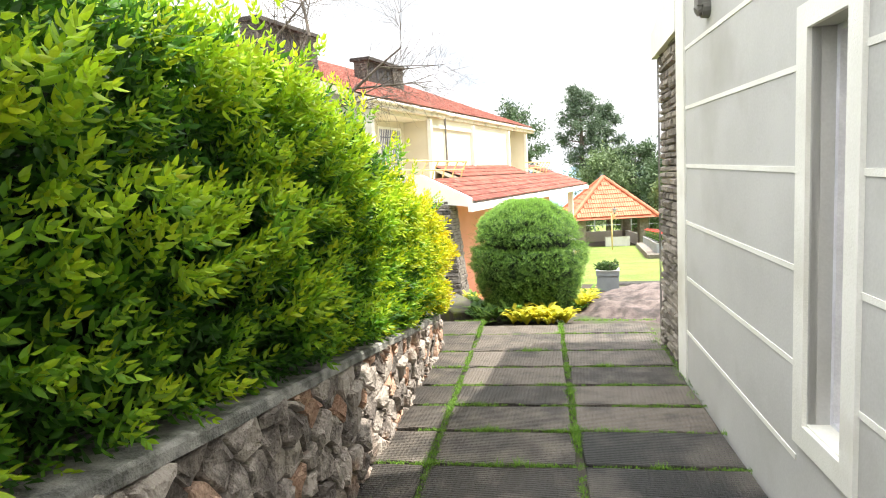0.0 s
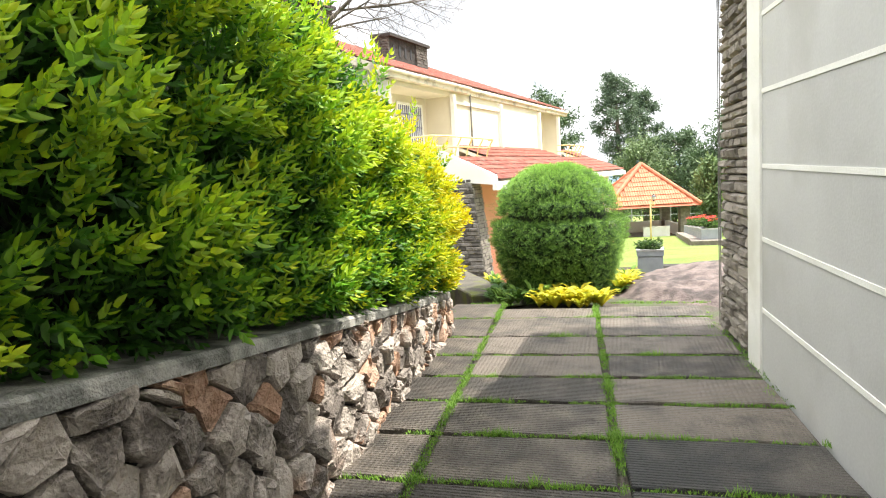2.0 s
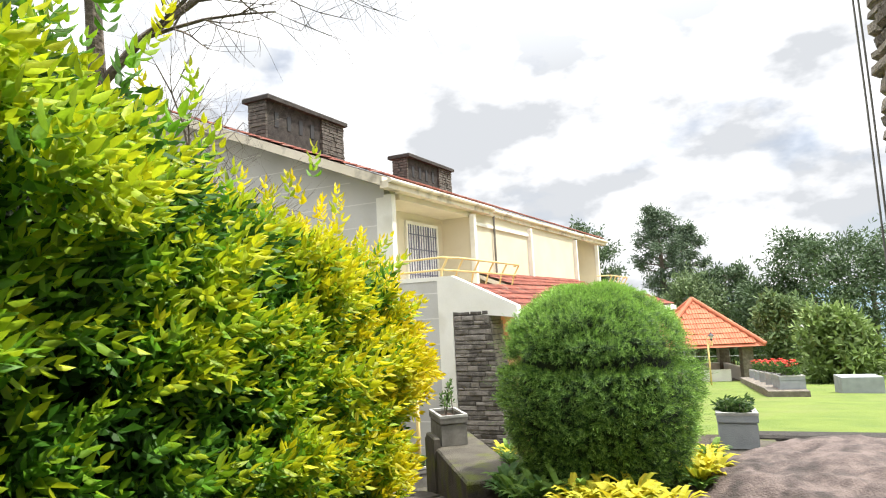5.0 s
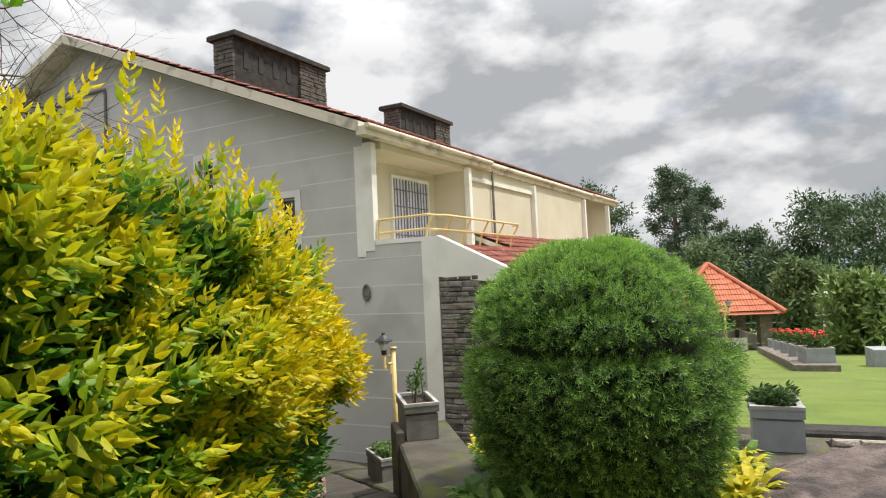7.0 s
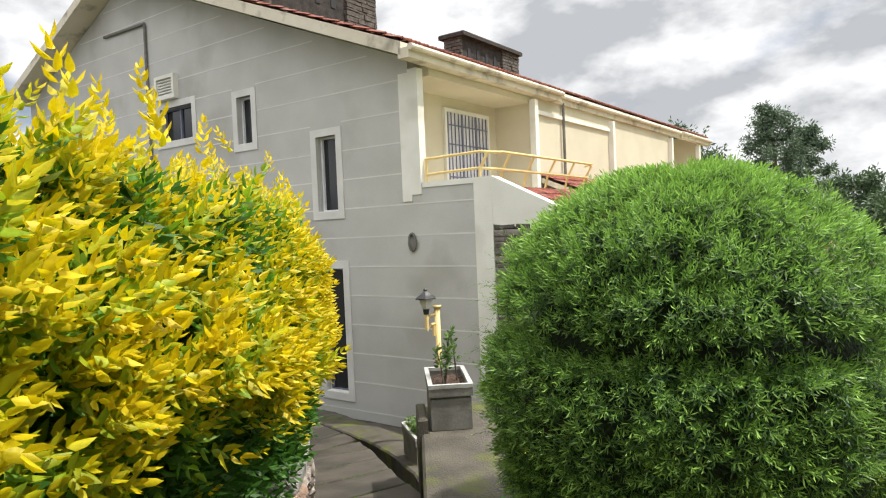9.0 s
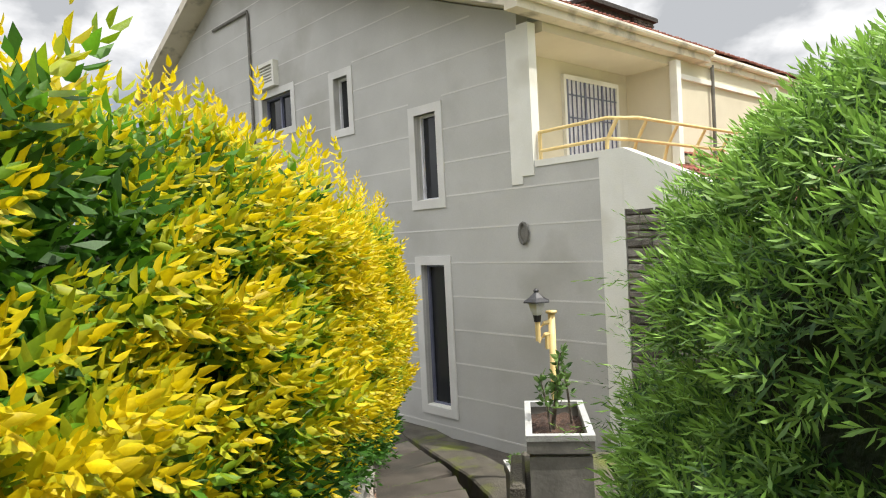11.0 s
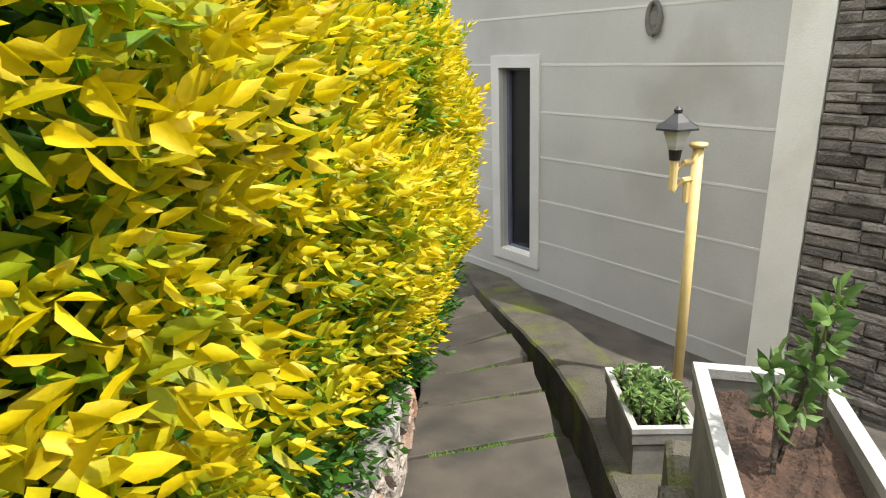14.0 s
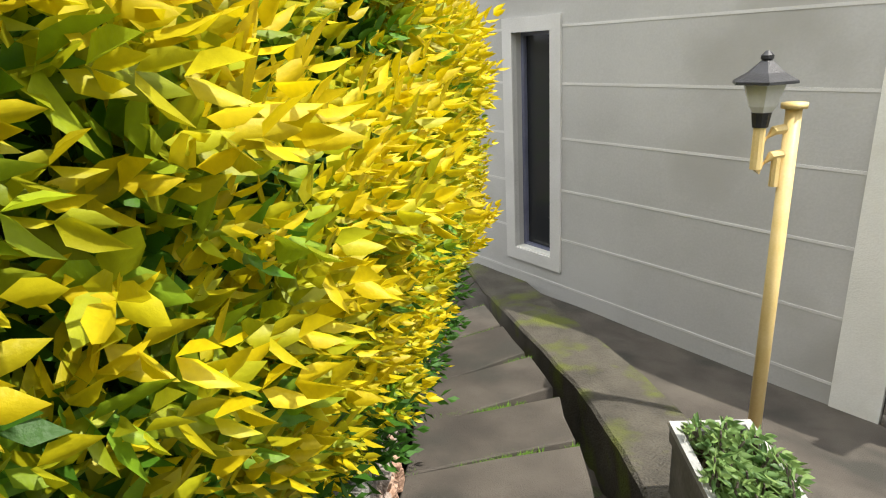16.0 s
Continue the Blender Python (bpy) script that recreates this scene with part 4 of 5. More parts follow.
# closed near-black core: the shade inside the hedge is put into its colour
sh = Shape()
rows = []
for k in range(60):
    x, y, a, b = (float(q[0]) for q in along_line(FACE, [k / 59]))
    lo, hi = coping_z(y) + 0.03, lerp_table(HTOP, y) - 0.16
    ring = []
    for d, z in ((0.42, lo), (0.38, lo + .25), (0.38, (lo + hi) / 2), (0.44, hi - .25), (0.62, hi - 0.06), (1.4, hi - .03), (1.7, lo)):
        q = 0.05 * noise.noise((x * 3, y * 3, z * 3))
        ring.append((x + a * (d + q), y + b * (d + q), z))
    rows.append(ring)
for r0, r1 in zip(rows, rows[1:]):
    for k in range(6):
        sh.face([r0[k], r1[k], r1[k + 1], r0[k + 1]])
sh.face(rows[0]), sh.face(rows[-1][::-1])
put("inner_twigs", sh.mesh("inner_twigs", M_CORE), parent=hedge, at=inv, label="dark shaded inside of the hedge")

# stone wall: core, coping, then its stones at the end of the file
wall_ob = empty("wall_hedge", pose(-1.7, 4, 0), "rubble stone retaining wall with dark weathered concrete coping", "stone wall", kind="structure")
winv = wall_ob.matrix_basis.inverted()
sh, cop = Shape(), Shape()
wx, wy, wa, wb = along_line(WALL, np.linspace(0, 1, 70))
for k in range(69):
    q = []
    for j in (k, k + 1):
        x, y, a, b = wx[j], wy[j], wa[j], wb[j]
        q.append((x, y, a, b, coping_z(y) - 0.05))
    (x0, y0, a0, b0, z0), (x1, y1, a1, b1, z1) = q
    g0, g1 = ground_z(x0, y0) - 0.4, ground_z(x1, y1) - 0.4
    i = 0.03
    sh.face([(x0 + a0 * i, y0 + b0 * i, g0), (x1 + a1 * i, y1 + b1 * i, g1), (x1 + a1 * i, y1 + b1 * i, z1), (x0 + a0 * i, y0 + b0 * i, z0)])
    sh.face([(x0 + a0 * 2, y0 + b0 * 2, g0), (x0 + a0 * 2, y0 + b0 * 2, z0), (x1 + a1 * 2, y1 + b1 * 2, z1), (x1 + a1 * 2, y1 + b1 * 2, g1)])
    sh.face([(x0 + a0 * i, y0 + b0 * i, z0), (x1 + a1 * i, y1 + b1 * i, z1), (x1 + a1 * 2, y1 + b1 * 2, z1), (x0 + a0 * 2, y0 + b0 * 2, z0)])
    w0, w1 = (-0.045 + 0.012 * noise.noise((x0 * 4, y0 * 4, 1)), -0.045 + 0.012 * noise.noise((x1 * 4, y1 * 4, 1)))
    prof = [(w0, -0.002), (w0, 0.045), (w0 + .015, 0.06), (0.42, 0.064), (0.42, -0.002)]
    for (da, za), (db, zb) in zip(prof, prof[1:]):
        ea, eb = da - w0 + w1, db - w0 + w1
        cop.face([(x0 + a0 * da, y0 + b0 * da, z0 + za), (x1 + a1 * ea, y1 + b1 * ea, z1 + za), (x1 + a1 * eb, y1 + b1 * eb, z1 + zb), (x0 + a0 * db, y0 + b0 * db, z0 + zb)])
    cop.face([(x0 + a0 * w0, y0 + b0 * w0, z0 - .002), (x0 + a0 * .1, y0 + b0 * .1, z0 - .002), (x1 + a1 * .1, y1 + b1 * .1, z1 - .002), (x1 + a1 * w1, y1 + b1 * w1, z1 - .002)])
put("core", sh.mesh("core", M_MORTAR), parent=wall_ob, at=winv)
put("coping", cop.mesh("coping", M_COPING), parent=wall_ob, at=winv, label="weathered dark concrete coping")

# ---- round bush ----
bush = empty("round_bush", pose(-0.95, 10.05, -0.15), "round clipped feathery green bush beside the paving", "bush")
NB = 13500


def bush_radius(z):
    """Clipped outline: a full lower tier, a cut ledge, and a lower dome on top."""
    if z < 1.15:
        return 0.70 + 0.21 * smoothstep(0.0, 0.85, z) - 0.07 * smoothstep(1.09, 1.15, z)
    return 0.84 * math.sqrt(max(0.0, 1 - (max(0.0, z - 1.22) / 0.64) ** 2.0)) * (0.9 + 0.1 * smoothstep(1.12, 1.22, z))


bz = np.concatenate((0.05 + 1.14 * NR.random(int(NB * .5)), 1.15 + 0.69 * (1 - NR.random(NB - int(NB * .5)) ** 1.5)))
ba = NR.random(NB) * 2 * math.pi
ba = np.where(np.sin(ba) > 0.5, np.where(NR.random(NB) < 0.5, -ba, ba), ba)
br = np.array([bush_radius(z) for z in bz])
ledge = (bz > 1.05) & (bz < 1.23)
br = np.where(ledge, 0.74 + 0.18 * NR.random(NB), br)
bz = np.where(ledge, 1.13 - 0.3 * (br - 0.74), bz)
lift = np.array([0.06 * noise.noise((math.cos(a) * 2.3, math.sin(a) * 2.3, z * 2.6)) + 0.09 * noise.noise((math.cos(a) * 6, math.sin(a) * 6, z * 8)) for a, z in zip(ba, bz)])
br = br * (1 + lift) - 0.10 * NR.random(NB) ** 2 - 0.03
sag = np.array([0.07 * noise.noise((math.cos(a) * 1.9, math.sin(a) * 1.9, 5)) + 0.04 * noise.noise((math.cos(a) * 6, math.sin(a) * 6, 2)) for a in ba])
pos = np.stack((np.cos(ba) * br, np.sin(ba) * br, bz + 0.4 * lift + sag * np.clip(1.8 - bz, 0, 0.7)), axis=1)
up = np.where(bz > 1.3, 0.9, 0.25) - 0.35 * (bz < 0.7)
way = np.stack((np.cos(ba), np.sin(ba), up), axis=1) + NR.normal(size=(NB, 3)) * 0.45
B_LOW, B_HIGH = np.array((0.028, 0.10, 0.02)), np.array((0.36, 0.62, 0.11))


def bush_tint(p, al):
    # pale tips and lighter top: highlights and depth shade put into the colour
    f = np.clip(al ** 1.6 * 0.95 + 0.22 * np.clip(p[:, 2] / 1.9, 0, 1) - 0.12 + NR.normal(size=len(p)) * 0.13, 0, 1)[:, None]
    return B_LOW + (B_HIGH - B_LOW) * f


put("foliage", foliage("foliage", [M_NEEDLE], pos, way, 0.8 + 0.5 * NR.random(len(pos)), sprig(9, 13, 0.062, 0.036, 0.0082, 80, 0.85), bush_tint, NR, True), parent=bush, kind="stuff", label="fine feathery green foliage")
# near-black core of the bush, standing in for shade between the leaves
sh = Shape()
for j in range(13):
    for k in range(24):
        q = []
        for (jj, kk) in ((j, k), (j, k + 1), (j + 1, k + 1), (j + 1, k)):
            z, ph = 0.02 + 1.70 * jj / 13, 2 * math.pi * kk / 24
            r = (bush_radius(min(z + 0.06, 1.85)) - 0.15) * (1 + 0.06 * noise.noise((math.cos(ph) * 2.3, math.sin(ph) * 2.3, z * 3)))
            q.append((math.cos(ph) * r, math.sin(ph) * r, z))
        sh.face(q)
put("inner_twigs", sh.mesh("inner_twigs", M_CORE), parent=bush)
# loose feathery side shoots
n3 = 320
a3, z3 = NR.random(n3) * 6.283, 0.25 + NR.random(n3) * 1.3
r3 = 0.92 * np.sqrt(np.clip(1 - ((z3 - 0.95) / 1.02) ** 2, 0.05, 1)) - 0.02 + NR.random(n3) * 0.07
pos = np.stack((np.cos(a3) * r3, np.sin(a3) * r3, z3), axis=1)
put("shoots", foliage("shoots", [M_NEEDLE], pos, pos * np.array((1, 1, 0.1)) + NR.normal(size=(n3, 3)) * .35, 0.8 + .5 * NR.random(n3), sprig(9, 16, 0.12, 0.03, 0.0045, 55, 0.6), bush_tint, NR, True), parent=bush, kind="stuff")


# ---- low plants ----
def broadleaf_plant(seed, leaves, length, width, col_a, col_b, upright=1.5):
    r = random.Random(seed)
    sh = Shape()
    for k in range(leaves):
        a = k * 2.4 + r.uniform(-.3, .3)
        out, lift = Vector((math.cos(a), math.sin(a), 0)), upright * r.uniform(.6, 1.2)
        side = out.cross(Vector((0, 0, 1)))
        L, W = length * r.uniform(.7, 1.15), width * r.uniform(.8, 1.1)
        t = r.random()
        col = tuple(p + (q - p) * t for p, q in zip(col_a, col_b))
        prev = None
        for s in range(5):
            f = s / 4
            c = out * (L * f * .7) + Vector((0, 0, L * lift * (f - 0.62 * f * f)))
            wd = W * (0.25, 0.8, 1.0, 0.7, 0.04)[s] / 2
            cur = (c - side * wd, c - Vector((0, 0, wd * .35)), c + side * wd)
            if prev:
                sh.face([prev[0], prev[1], cur[1], cur[0]], col)
                sh.face([prev[1], prev[2], cur[2], cur[1]], col)
            prev = cur
    return sh.mesh("leaf_rosette", M_GRASS, smooth=True)


def ground_plant(x, y, me, s=1.0, name="bedding_plant", label="yellow-green broadleaf bedding plant by the bush", z=None):
    return put(name, me, at=pose(x, y, ground_z(x, y) - 0.01 if z is None else z, 0, 0, rng.uniform(0, 360)) @ Matrix.Scale(s, 4), label=label, category="plant", group="bedding plants round the bush")


ROSE_Y = [broadleaf_plant(k, 24, 0.34, 0.07, (0.40, 0.46, 0.03), (0.80, 0.66, 0.04)) for k in range(3)]
ROSE_G = [broadleaf_plant(k + 9, 20, 0.32, 0.075, (0.07, 0.17, 0.03), (0.2, 0.34, 0.05)) for k in range(3)]
for k in range(15):                              # the bright clump at the corner of the paving
    x, y = -0.74 + 0.44 * math.cos(k * 2.4) * math.sqrt((k + 1) / 15), 8.98 + 0.24 * math.sin(k * 2.4) * math.sqrt((k + 1) / 15)
    ground_plant(x, y, ROSE_Y[k % 3], rng.uniform(.75, 1.1))
for k in range(9):                               # darker ones under the bush
    a = radians(-165 + 9 * k)
    ground_plant(-0.95 + 0.93 * math.cos(a) + rng.uniform(-.05, .05), 10.05 + 0.93 * math.sin(a) + rng.uniform(-.05, .05), ROSE_G[k % 3], rng.uniform(.8, 1.15))
for k in range(10):                              # a bright run between the bush and the boulder
    ground_plant(-0.10 + 0.012 * k + rng.uniform(-.08, .08), 9.75 + 0.13 * k + rng.uniform(-.05, .05), ROSE_Y[k % 3] if k % 4 else ROSE_G[k % 3], rng.uniform(.7, 1.0))
for k in range(10):                              # beside the low mossy block
    ground_plant(-1.72 - 0.085 * k + rng.uniform(-.08, .08), 10.1 + 0.17 * k, ROSE_Y[k % 3] if k in (4, 6) else ROSE_G[k % 3], rng.uniform(.5, .75))

# ---- boulder ----
sh = Shape()
N = 64
for j in range(N + 1):
    for i in range(N + 1):
        a, b = i / N * 2 - 1, j / N * 2 - 1
        x, y = 1.35 + a * 1.9, 10.08 + b * 1.3
        r = math.hypot(a, b)
        edge = 1 - smoothstep(0.55, 1.0, r + 0.12 * noise.noise((x * 1.7, y * 1.7, 3)))
        h = 0.36 * edge * (0.72 + 0.22 * a + 0.22 * b)
        h += edge * (0.09 * noise.noise((x * 1.4, y * 1.4, 0)) - 0.07 * abs(noise.noise((x * 2.6 + y, y * 2.2, 7))))
        h += 0.03 * noise.noise((x * 5, y * 5, 0)) + 0.016 * noise.noise((x * 13, y * 13, 0)) + 0.008 * noise.noise((x * 31, y * 31, 0)) - 0.10
        sh.v.append((x, y, h - 0.3 * smoothstep(0.9, 1.3, r)))
for j in range(N):
    for i in range(N):
        q = j * (N + 1) + i
        sh.f.append((q, q + 1, q + N + 2, q + N + 1))
sh.c, sh.m = [None] * len(sh.f), [0] * len(sh.f)
put("boulder", sh.mesh("boulder", M_ROCK, smooth=True), label="low pinkish-brown granite outcrop at the paving's end", category="rock")


# ---- planters ----
def planter(name, at, w, d, h, body, rim, label, group="", wall=0.045, groove=True):
    ob = empty(name, at, label, "planter", group)
    sh = Shape()
    t = wall
    rz = h * 0.68
    s = 0.012 if groove else 0.0
    for x0, y0, x1, y1 in ((-w / 2, -d / 2, w / 2, -d / 2 + t), (-w / 2, d / 2 - t, w / 2, d / 2), (-w / 2, -d / 2 + t, -w / 2 + t, d / 2 - t), (w / 2 - t, -d / 2 + t, w / 2, d / 2 - t)):
        sh.box(x0, y0, rz + .02, x1, y1, h - .03)
    sh.box(-w / 2 + s, -d / 2 + s, 0.0, w / 2 - s, d / 2 - s, rz)
    sh.box(-w / 2 + s + .012, -d / 2 + s + .012, rz, w / 2 - s - .012, d / 2 - s - .012, rz + .02)
    put("body", sh.mesh("body", body), parent=ob)
    sh = frame_ring(-w / 2 - .004, w / 2 + .004, -d / 2 - .004, d / 2 + .004, t + .008, 0, 0.03)
    put("rim", sh.mesh("rim", rim), parent=ob, at=Matrix(((1, 0, 0, 0), (0, 0, 1, 0), (0, -1, 0, h), (0, 0, 0, 1))))
    sh = Shape()
    n = 12
    g = [[(-w / 2 + t + (w - 2 * t) * i / n, -d / 2 + t + (d - 2 * t) * j / n, h - .075 + .03 * noise.noise((i * .9, j * .9, w))) for i in range(n + 1)] for j in range(n + 1)]
    for j in range(n):
        for i in range(n):
            sh.face([g[j][i], g[j][i + 1], g[j + 1][i + 1], g[j + 1][i]])
    put("soil", sh.mesh("soil", M_SOIL), parent=ob)
    return ob


def leafy_plant(parent, h, stems, leaf, spread, ca, cb, seed, zbase, per=14, gap=0.0):
    nr = np.random.default_rng(seed)
    r = random.Random(seed)
    sh = Shape()
    P, W = [], []
    for k in range(stems):
        a = r.uniform(0, 6.28)
        x, y = r.uniform(-spread, spread), r.uniform(-spread, spread)
        L = h * r.uniform(.6, 1.05)
        top = Vector((x + math.cos(a) * L * .22, y + math.sin(a) * L * .22, zbase + L))
        sh.tube([(x, y, zbase - .02), ((x + top.x) / 2 + r.uniform(-.01, .01), (y + top.y) / 2, zbase + L * .5), top], [0.007, 0.006, 0.003], 5)
        for j in range(per):
            f = gap + (1 - gap) * (j + 1) / per
            P.append((x + (top.x - x) * f, y + (top.y - y) * f, zbase + L * f))
            W.append((math.cos(j * 2.4), math.sin(j * 2.4), 0.5))
    put("stem", sh.mesh("stem", M_BARK), parent=parent)
    P, W = np.array(P), np.array(W)
    ca, cb = np.array(ca), np.array(cb)
    me = foliage("leaves", [M_LEAF], P, W, np.full(len(P), 1.0), sprig(seed, 4, leaf * .6, leaf, leaf * .5, 55), lambda p, al: ca + (cb - ca) * nr.random(len(p))[:, None], nr)
    put("leaves", me, parent=parent)


big = planter("planter", pose(-2.98, 11.43, -0.05, 0, 0, 33), 0.345, 0.66, 0.36, M_BOX, M_BOX_RIM, "square grey concrete planter with bare soil and a spindly shrub", "planters by the steps", wall=0.028)
leafy_plant(big, 0.30, 4, 0.045, 0.08, (0.05, 0.12, 0.03), (0.22, 0.36, 0.09), 5, 0.29, 9, 0.35)
for ob in big.children:
    if ob.name.startswith(("leaves", "stem")):
        ob.location, ob.scale = (0.05, 0.02, -0.12), (1.1, 1.3, 1.4)
small = planter("planter", pose(-4.09, 12.84, -1.06, 0, 0, 46), 0.335, 0.63, 0.36, M_BOX, M_BOX_RIM, "narrow grey concrete trough planter with fresh green herbs", "planters by the steps", wall=0.028)
leafy_plant(small, 0.17, 36, 0.05, 0.12, (0.12, 0.24, 0.07), (0.32, 0.46, 0.14), 8, 0.29, 6)
for ob in small.children:
    if ob.name.startswith(("leaves", "stem")):
        ob.scale = (1.05, 2.0, 1.0)
blue = planter("planter", pose(0.38, 11.75, -0.10, 0, 0, -2), 0.42, 0.42, 0.39, M_BOX_BLUE, M_BOX_RIM, "blue-grey square planter with dark leafy plants")
leafy_plant(blue, 0.18, 26, 0.08, 0.16, (0.03, 0.08, 0.02), (0.12, 0.2, 0.05), 12, 0.31, 6)

# mossy stepped block under the big planter and plinth under the blue one
sh = Shape().box(-0.31, -0.9, -1.3, 0.31, 1.55, -0.055, lip=0.02)
put("step_wall", sh.mesh("step_wall", M_MOSS), at=pose(-2.36, 10.55, 0, 0, 0, 31), label="low mossy concrete block beside the steps", category="low wall", kind="structure")
put("upright_slab", Shape().box(-0.27, -0.36, -1.3, -0.19, 0.10, 0.06, lip=0.015).mesh("upright_slab", M_MOSS), at=pose(-2.98, 11.43, 0, 0, 0, 33), label="dark upright concrete slab beside the planter", category="slab", kind="structure")
put("plinth", Shape().box(-0.3, -1.0, -0.7, 0.42, 0.4, -0.105, lip=0.02).mesh("plinth", M_MOSS), at=pose(0.38, 11.75, 0, 0, 0, -2), label="mossy concrete plinth beside the boulder", category="plinth", kind="structure")


# ---- garden lamp ----
def garden_lamp(at, label):
    ob = empty("garden_lamp", at, label, "lamp post")
    sh = Shape().tube([(0, 0, -0.1), (0, 0, 1.84)], 0.036, 12).tube([(0, 0, 1.84), (0, 0, 1.865)], 0.058, 12)
    put("post", sh.mesh("post", M_YELLOW, smooth=True), parent=ob)
    sh = Shape()
    for z in (1.72, 1.60):
        sh.tube([(0, 0, z + .03), (0, -0.08, z + .02), (0, -0.15, z - .05)], 0.024, 8)
    sh.tube([(0, -0.15, 1.56), (0, -0.15, 1.76)], 0.028, 10).tube([(0, -0.055, 1.47), (0, -0.055, 1.62)], 0.022, 8)
    put("bracket", sh.mesh("bracket", M_YELLOW), parent=ob)
    sh = Shape().tube([(0, -0.15, 1.76), (0, -0.15, 1.83)], [0.035, 0.045], 10)
    put("holder", sh.mesh("holder", M_BLACK), parent=ob)
    sh = Shape().tube([(0, -0.15, 1.83), (0, -0.15, 1.86), (0, -0.15, 1.97)], [0.045, 0.065, 0.10], 6)
    put("lantern", sh.mesh("lantern", M_FROST), parent=ob)
    sh = Shape().tube([(0, -0.15, 1.962), (0, -0.15, 1.975), (0, -0.15, 2.01), (0, -0.15, 2.065)], [0.150, 0.148, 0.085, 0.022], 6)
    sh.tube([(0, -0.15, 2.055), (0, -0.15, 2.07), (0, -0.15, 2.085), (0, -0.15, 2.105)], [0.014, 0.028, 0.028, 0.008], 10)
    put("cap", sh.mesh("cap", M_BLACK), parent=ob)
    return ob


lamp = garden_lamp(pose(-4.44, 13.92, -1.32, 0, 0, -42), "yellow tubular lamp post with a black and frosted lantern")

# ---- retaining wall and lawn things ----
put("wall_lawn", Shape().box(0.55, 12.62, -0.7, 14, 12.95, -0.16, lip=0.03).mesh("wall_lawn", M_MORTAR), label="low stone retaining wall edging the lawn", category="stone wall", kind="structure")

gz = empty("gazebo", pose(1.1, 38.2, lawn_z(38.2), 0, 0, 12), "open stone-pillared gazebo with an orange tiled hip roof", "gazebo")
sh = Shape().box(-2.3, -2.3, -0.6, 2.3, 2.3, 0.05)
put("floor", sh.mesh("floor", M_BOX), parent=gz)
sh = Shape()
for x in (-1.8, 1.8):
    for y in (-1.8, 1.8):
        put("pillar", Shape().box(x - .25, y - .25, 0, x + .25, y + .25, 2.0).mesh("pillar", M_LEDGE_LIGHT), parent=gz)
for x0, y0, x1, y1 in ((-1.55, 1.7, 1.55, 1.9), (1.7, -1.55, 1.9, 1.55), (-1.9, -1.55, -1.7, 1.55), (-0.4, -1.9, 1.0, -1.7)):
    put("parapet", Shape().box(x0, y0, 0, x1, y1, 0.7).mesh("parapet", M_WHITE), parent=gz)
sh = Shape()
E, Z0, Z1 = 2.5, 1.8, 4.1
for k in range(4):
    c, s = math.cos(k * math.pi / 2), math.sin(k * math.pi / 2)
    turn = lambda p: (p[0] * c - p[1] * s, p[0] * s + p[1] * c, p[2])
    sh.face([turn((-E, -E, Z0)), turn((E, -E, Z0)), turn((0, 0, Z1))])
    sh.face([turn((-E, -E, Z0 - .02)), turn((0, 0, Z0 - .02)), turn((E, -E, Z0 - .02))])
put("roof", sh.mesh("roof", M_TILE_NEW), parent=gz)
sh = Shape()
SL = math.hypot(E, Z1 - Z0)
for k in range(4):
    q = Matrix.Rotation(k * math.pi / 2, 4, "Z")
    tl = []
    tiles_on(tl, (0, 0, Z1 + .03), (1, 0, 0), (0, -E, Z0 - Z1), lambda t: (-E * max(t, .1) / SL, E * max(t, .1) / SL), SL, 0.27, 0.36)
    for m, tw in tl:
        tile_shape(sh, q @ m, tw, 0.36)
put("roof_tiles", sh.mesh("roof_tiles", M_TILE_NEW), parent=gz, kind="stuff", label="bright orange clay tiles")
sh = Shape()
for sx, sy in ((1, 1), (1, -1), (-1, 1), (-1, -1)):
    sh.tube([(0, 0, Z1 + .08), (sx * E, sy * E, Z0 + .08)], 0.11, 8)
put("hip", sh.mesh("hip", M_TILE_NEW), parent=gz)
lamp2 = copy_thing(lamp, pose(1.25, 31.0, lawn_z(31), 0, 0, 90))
lamp2["label"] = "yellow lamp post standing on the lawn"

# stepped row of planters with red flowers
POS = [(3.25, 33.0), (3.1, 30.2), (2.95, 27.5), (2.8, 24.9), (2.65, 22.5)]
first = None
for k, (x, y) in enumerate(POS):
    at = pose(x, y, lawn_z(y) + 0.12, 0, 0, 8)
    if first is None:
        first = planter("planter", at, 0.62, 0.62, 0.42, M_BOX_BLUE, M_BOX_RIM, "grey planter with red flowers beside the lawn steps", "planters beside the lawn", groove=False)
        leafy_plant(first, 0.34, 14, 0.12, 0.2, (0.05, 0.13, 0.03), (0.16, 0.26, 0.06), 21, 0.34, 5)
        rr = random.Random(2)
        sh = Shape()
        for j in range(16):
            c = Vector((rr.uniform(-.25, .25), rr.uniform(-.25, .25), rr.uniform(.62, .8)))
            for i in range(6):
                a = i * 1.05
                d1, d2 = Vector((math.cos(a), math.sin(a), .5)) * .06, Vector((math.cos(a + .9), math.sin(a + .9), .5)) * .06
                sh.face([c, c + d1, c + (d1 + d2) * .7, c + d2])
        put("flowers", sh.mesh("flowers", M_RED), parent=first, label="red flowers")
    else:
        copy_thing(first, at)
sh = Shape()
for k in range(14):
    y = 21.8 + k * 0.9
    sh.box(2.05 + .045 * k, y, lawn_z(y) - .6, 3.0 + .055 * k, y + 0.9, lawn_z(y) + 0.13)
put("step_wall", sh.mesh("step_wall", M_LEDGE_LIGHT), label="stepped stone edging climbing the lawn", category="stone edging", kind="structure")
